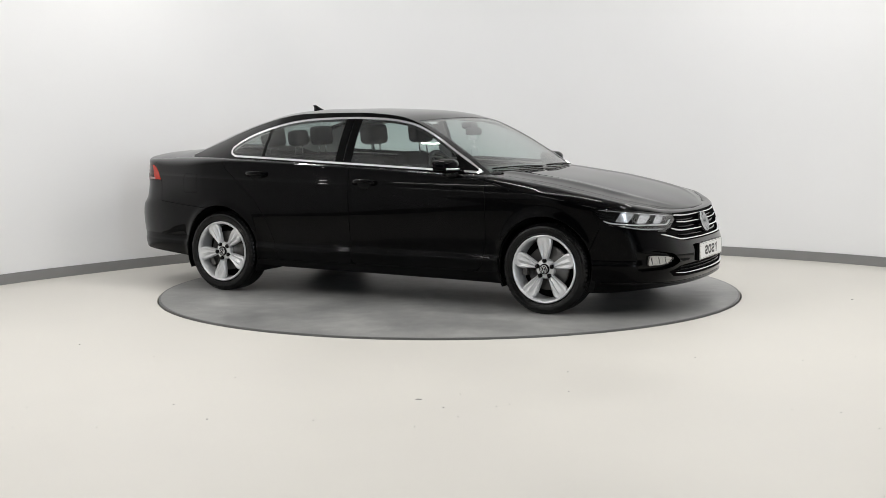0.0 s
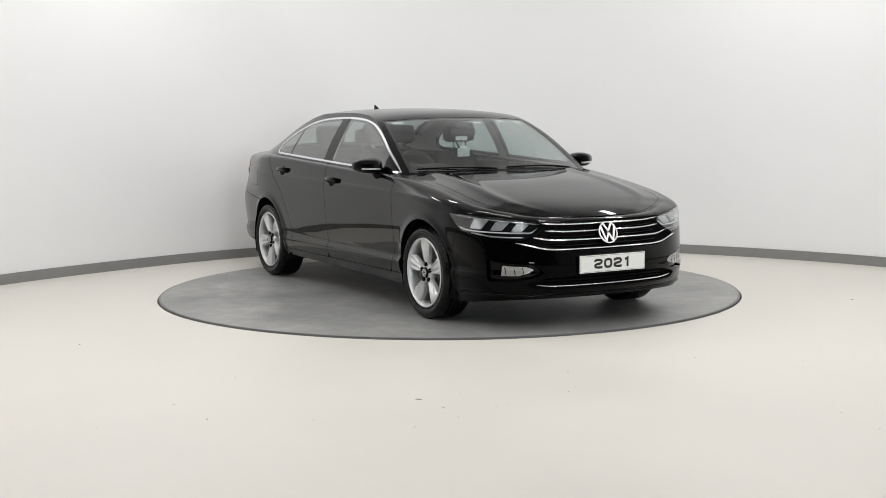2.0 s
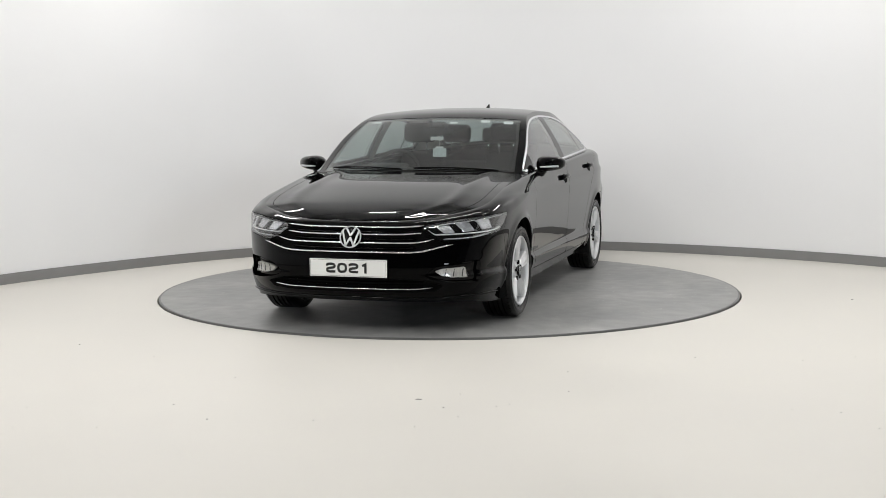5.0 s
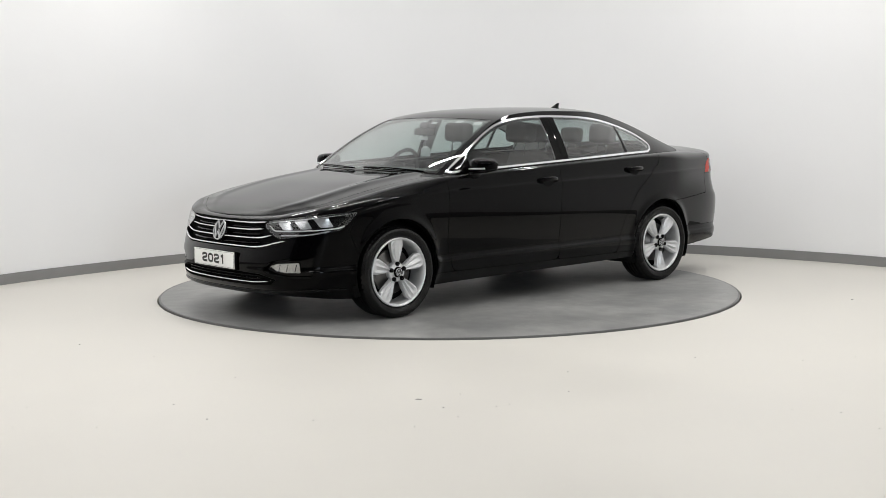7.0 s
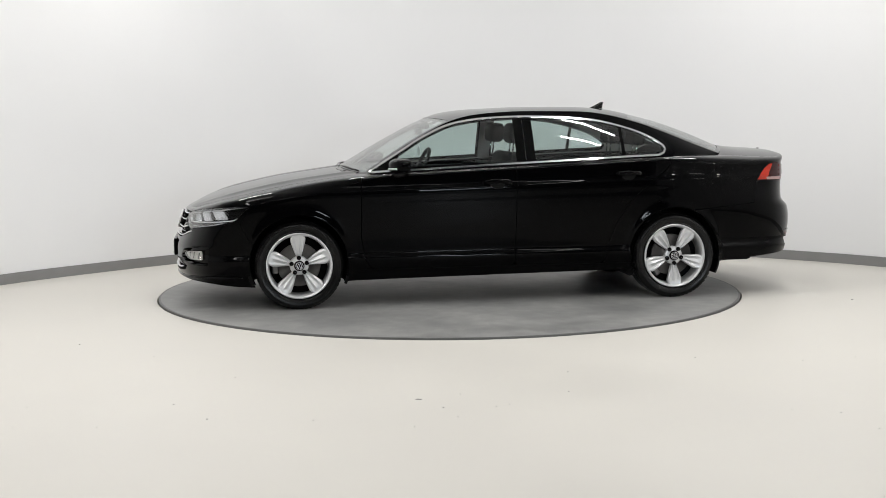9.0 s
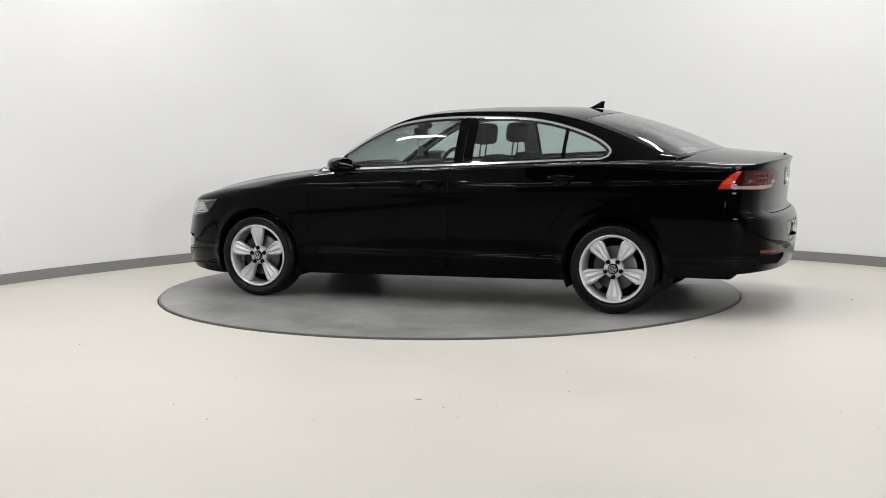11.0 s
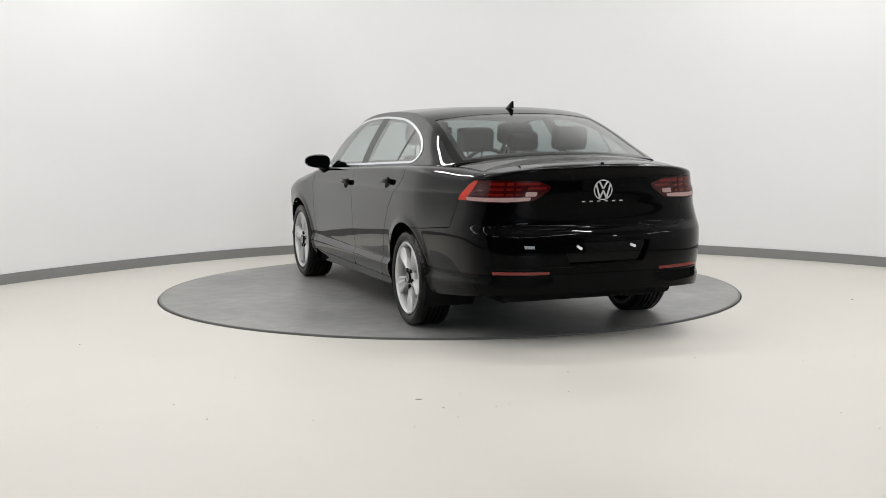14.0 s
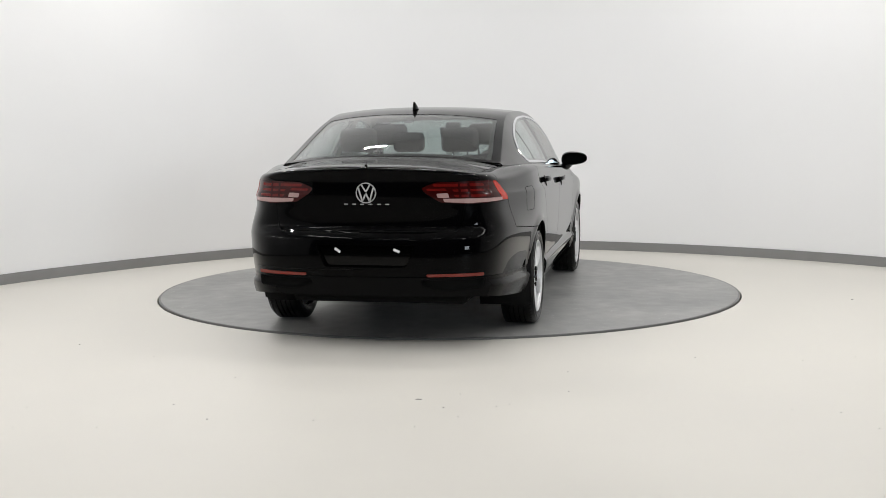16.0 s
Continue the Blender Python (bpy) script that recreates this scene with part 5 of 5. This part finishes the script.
HANDLE_G = grid_uv(np.linspace(sx(0.25), sx(-1.3), 200), np.linspace(0.45, 0.75, 40))
for hx, hz in ((-0.045, 0.875), (-1.03, 0.925)):
    mirrored_thing(door_handle(hx, hz))

# fuel flap on the off side
fl = rounded(X((-1.62, 0.92), (-1.62, 0.77), (-1.78, 0.77), (-1.78, 0.92)), 0.02, 3)
flap_line = clip(region(fl, gap=0.0, mesh=WRAP), lambda V: 0.0025 - sdf(fl)(sz(V)))
sheet("fuel_flap", [(flap_line, wrap, 1, 0.0006, 0.0)], M_SHELL, car, "joint of the fuel flap", True)


def wiper(w0, w1, x0, x1):
    pts = [roof(np.array([[x0 + (x1 - x0) * t, w0 + (w1 - w0) * t]]))[0] + np.array([0.01, 0, 0.007 + 0.006 * math.sin(math.pi * t)]) for t in np.linspace(0, 1, 14)]
    v, f = tube(pts, 0.0042, 6)
    o = mesh_object("wiper", v, f, M_PLASTIC, car, "black windscreen wiper")
    b = [p + np.array([-0.016, 0, -0.004]) for p in pts]
    v, f = tube(b, 0.004, 6)
    mesh_object("wiper_blade", v, f, M_SHELL, o)


wiper(0.80, 0.02, 1.028, 1.016)
wiper(-0.10, -0.86, 1.030, 1.000)


def aerial():
    bm = bmesh.new()
    secs = []
    for t in np.linspace(0, 1, 9):
        z = 0.052 * t
        front, back = -0.02 - 0.115 * t**0.75, -0.155 - 0.008 * t + 0.02 * t * (1 - t)
        wd = 0.020 * (1 - t) ** 0.7 + 0.0015
        ring = []
        for k in range(16):
            a = 2 * math.pi * k / 16
            cx_, rx_ = (front + back) / 2, (front - back) / 2
            ring.append(bm.verts.new((-0.94 + cx_ + rx_ * math.cos(a), wd * math.sin(a), 1.400 + 0.012 + z - 0.018 * max(0, -(cx_ + rx_ * math.cos(a)) - 0.08))))
        secs.append(ring)
    for a, b in zip(secs, secs[1:]):
        for k in range(16):
            bm.faces.new((a[k], a[(k + 1) % 16], b[(k + 1) % 16], b[k]))
    bm.faces.new(secs[-1])
    bmesh.ops.recalc_face_normals(bm, faces=bm.faces)
    part("aerial_fin", bm, M_GLOSSBLACK, car, "black shark-fin aerial", smooth=45)


aerial()
# small washer nozzle on the boot edge
part("boot_lock", box_bm(-2.425, -2.405, -0.008, 0.008, 1.066, 1.083, 0.004), M_GLOSSBLACK, car)


# ---- the car: cabin ----
def cushion(x0, x1, y0, y1, z0, z1, bev, tilt=0.0, pivot=None, taper=0.0, puff=0.0):
    bm = box_bm(x0, x1, y0, y1, z0, z1, bev, 4)
    c = Vector(((x0 + x1) / 2, (y0 + y1) / 2, z0)) if pivot is None else Vector(pivot)
    r = Matrix.Rotation(radians(tilt), 3, "Y")
    for v in bm.verts:
        t = (v.co.z - z0) / (z1 - z0)
        v.co.y = (y0 + y1) / 2 + (v.co.y - (y0 + y1) / 2) * (1 - taper * t * t)
        v.co = c + r @ (v.co - c)
    return bm


def front_seat(side):
    y = 0.37 * side
    s = part("front_seat", cushion(-0.28, -0.14, y - 0.25, y + 0.25, 0.40, 1.13, 0.05, -14, (-0.05, y, 0.40), 0.28), M_SEAT, car, "dark cloth front seat", smooth=50)
    part("seat_base", cushion(-0.16, 0.36, y - 0.25, y + 0.25, 0.32, 0.48, 0.05, -4), M_SEAT, s, smooth=50)
    part("headrest", cushion(-0.335, -0.215, y - 0.135, y + 0.135, 1.150, 1.305, 0.042, -6), M_SEAT, s, "dark cloth headrest", smooth=50)
    for d in (-0.06, 0.06):
        v, f = tube([(-0.255, y + d, 1.05), (-0.272, y + d, 1.19)], 0.006, 8)
        mesh_object("headrest_post", v, f, M_CHROME, s, "chrome post")


front_seat(1)
front_seat(-1)
bench = part("rear_bench", cushion(-1.30, -1.14, -0.64, 0.64, 0.42, 1.075, 0.05, -20, (-0.95, 0, 0.42), 0.12), M_SEAT, car, "dark cloth rear bench", smooth=50)
part("bench_base", cushion(-1.05, -0.55, -0.64, 0.64, 0.32, 0.47, 0.05, -4), M_SEAT, bench, smooth=50)
for y, w, zt_ in ((0.35, 0.125, 1.285), (0.0, 0.105, 1.255), (-0.35, 0.125, 1.285)):
    h = part("headrest", cushion(-1.30, -1.20, y - w, y + w, 1.125, zt_, 0.036, -8), M_SEAT, bench, "dark cloth headrest", smooth=50)
    for d in (-0.05, 0.05):
        v, f = tube([(-1.25, y + d, 1.04), (-1.255, y + d, 1.15)], 0.006, 8)
        mesh_object("headrest_post", v, f, M_CHROME, h)

dash = part("dashboard", cushion(0.40, 0.86, -0.70, 0.70, 0.62, 0.965, 0.07), M_TRIM, car, "dark soft dashboard", smooth=50)
part("instrument_hood", cushion(0.42, 0.62, -0.52, -0.22, 0.93, 1.005, 0.03), M_TRIM, dash, smooth=50)
part("centre_screen", box_bm(0.395, 0.41, -0.13, 0.13, 0.80, 0.93, 0.006), M_GLOSSBLACK, dash)
v, f = tube([(0.0, 0.185 * math.cos(a), 0.185 * math.sin(a)) for a in np.linspace(0, 2 * math.pi, 40, endpoint=False)], 0.016, 10, True)
sw = mesh_object("steering_wheel", v, f, M_TRIM, car, "dark leather steering wheel")
sw.matrix_basis = pose(0.34, -0.37, 0.925, 0, -24, 0)
for a in (0, 180, 270):
    b = box_bm(0.0, 0.02, 0.02, 0.175, -0.02, 0.02, 0.006)
    o = part("spoke", b, M_TRIM, sw)
    o.matrix_basis = pose(0, 0, 0, a, 0, 0)
part("airbag_cover", box_bm(-0.02, 0.04, -0.07, 0.07, -0.06, 0.06, 0.02), M_TRIM, sw)
part("cabin_floor", box_bm(-1.2, 1.0, -0.72, 0.72, 0.30, 0.33), M_TRIM, car, "dark carpet")
part("centre_console", cushion(-0.45, 0.45, -0.11, 0.11, 0.33, 0.66, 0.03), M_TRIM, car)
for side in (1, -1):
    for nm, xa, xb in (("door_card", -0.16, 0.80), ("door_card", -1.02, -0.20)):
        part(nm, box_bm(xa, xb, side * 0.79 - 0.02, side * 0.79 + 0.02, 0.36, 0.955 if xa > -0.5 else 0.985, 0.015), M_TRIM, car, "dark moulded door lining")
# lining of roof and pillars, seen through the glass
m_line = clip(clip(clip(ROOF_G, lambda V: -ws_region(V) - 0.006), lambda V: -rw_region(V) - 0.006), lambda V: np.minimum(0.9 - V[:, 0], V[:, 0] + 1.9))
sheet("headlining", [(m_line, roof, -1, 0.022, 0.0)], M_LINER, car, "pale grey cloth headlining")
both("pillar_lining", [(clip(clip(FLANK_G, lambda V: -dlo(V) + 0.01), lambda V: flank_xz(V)[:, 1] - edge_z(flank_xz(V)[:, 0]) - 0.01), flank, 1, 0.025, 0.0)], M_LINER, "pale grey pillar lining")
both("b_pillar_lining", [(span(-0.225, -0.325), flank, 1, 0.03, 0.01)], M_LINER, "pale grey pillar lining")

im = part("rear_view_mirror", cushion(0.385, 0.415, -0.115, 0.115, 1.215, 1.272, 0.012), M_TRIM, car, "black rear-view mirror", smooth=50)
part("mirror_mount", cushion(0.32, 0.41, -0.06, 0.06, 1.262, 1.315, 0.02), M_TRIM, im, smooth=50)
v, f = tube([(0.40, 0.012, 1.218), (0.402, 0.012, 1.12)], 0.0015, 5)
fr = mesh_object("hanging_tag", v, f, M_WHITE, car, "white cord with a pale hanging tag")
part("tag", box_bm(0.397, 0.403, -0.042, 0.066, 1.05, 1.115, 0.004, 2), mat("tag_card", (0.55, 0.60, 0.60), 0.6, vary=0.3, scale=60), fr, "pale patterned card")
part("tag_clip", box_bm(0.397, 0.403, -0.02, 0.044, 1.115, 1.13, 0.003, 2), M_WHITE, fr)
part("note", box_bm(0.40, 0.403, -0.06, 0.045, 1.176, 1.206, 0.001, 1), M_PAPER, im, "small white paper note")


def sticker(name, X0, X1, w0, w1, label):
    m = grid_uv(np.linspace(X0, X1, 5), np.linspace(w0, w1, 5))
    sheet(name, [(m, roof, 1, -0.005, 0.0)], M_PAPER, ws, label)


sticker("sticker", 0.415, 0.375, 0.50, 0.60, "small white windscreen sticker")
sticker("sticker", 0.440, 0.390, 0.76, 0.86, "small white windscreen sticker")
sticker("sticker", 0.430, 0.405, 0.15, 0.24, "small white windscreen sticker")
sticker("sticker", 0.415, 0.385, -0.84, -0.72, "small pale windscreen sticker")


# ---- what moves ----
def motions():
    """Table and car turn together at one steady rate."""
    rows_t, rows_c = [], []
    for k in range(0, 33):
        t = k * 0.5
        a = -28.357 - 15.7841 * t
        r = pose(0, 0, 0, 0, 0, a)
        rows_t.append((t, r))
        rows_c.append((t, r @ Matrix.Translation((CX, CY, 0.0))))
    walk(turntable, rows_t)
    walk(car, rows_c)


motions()
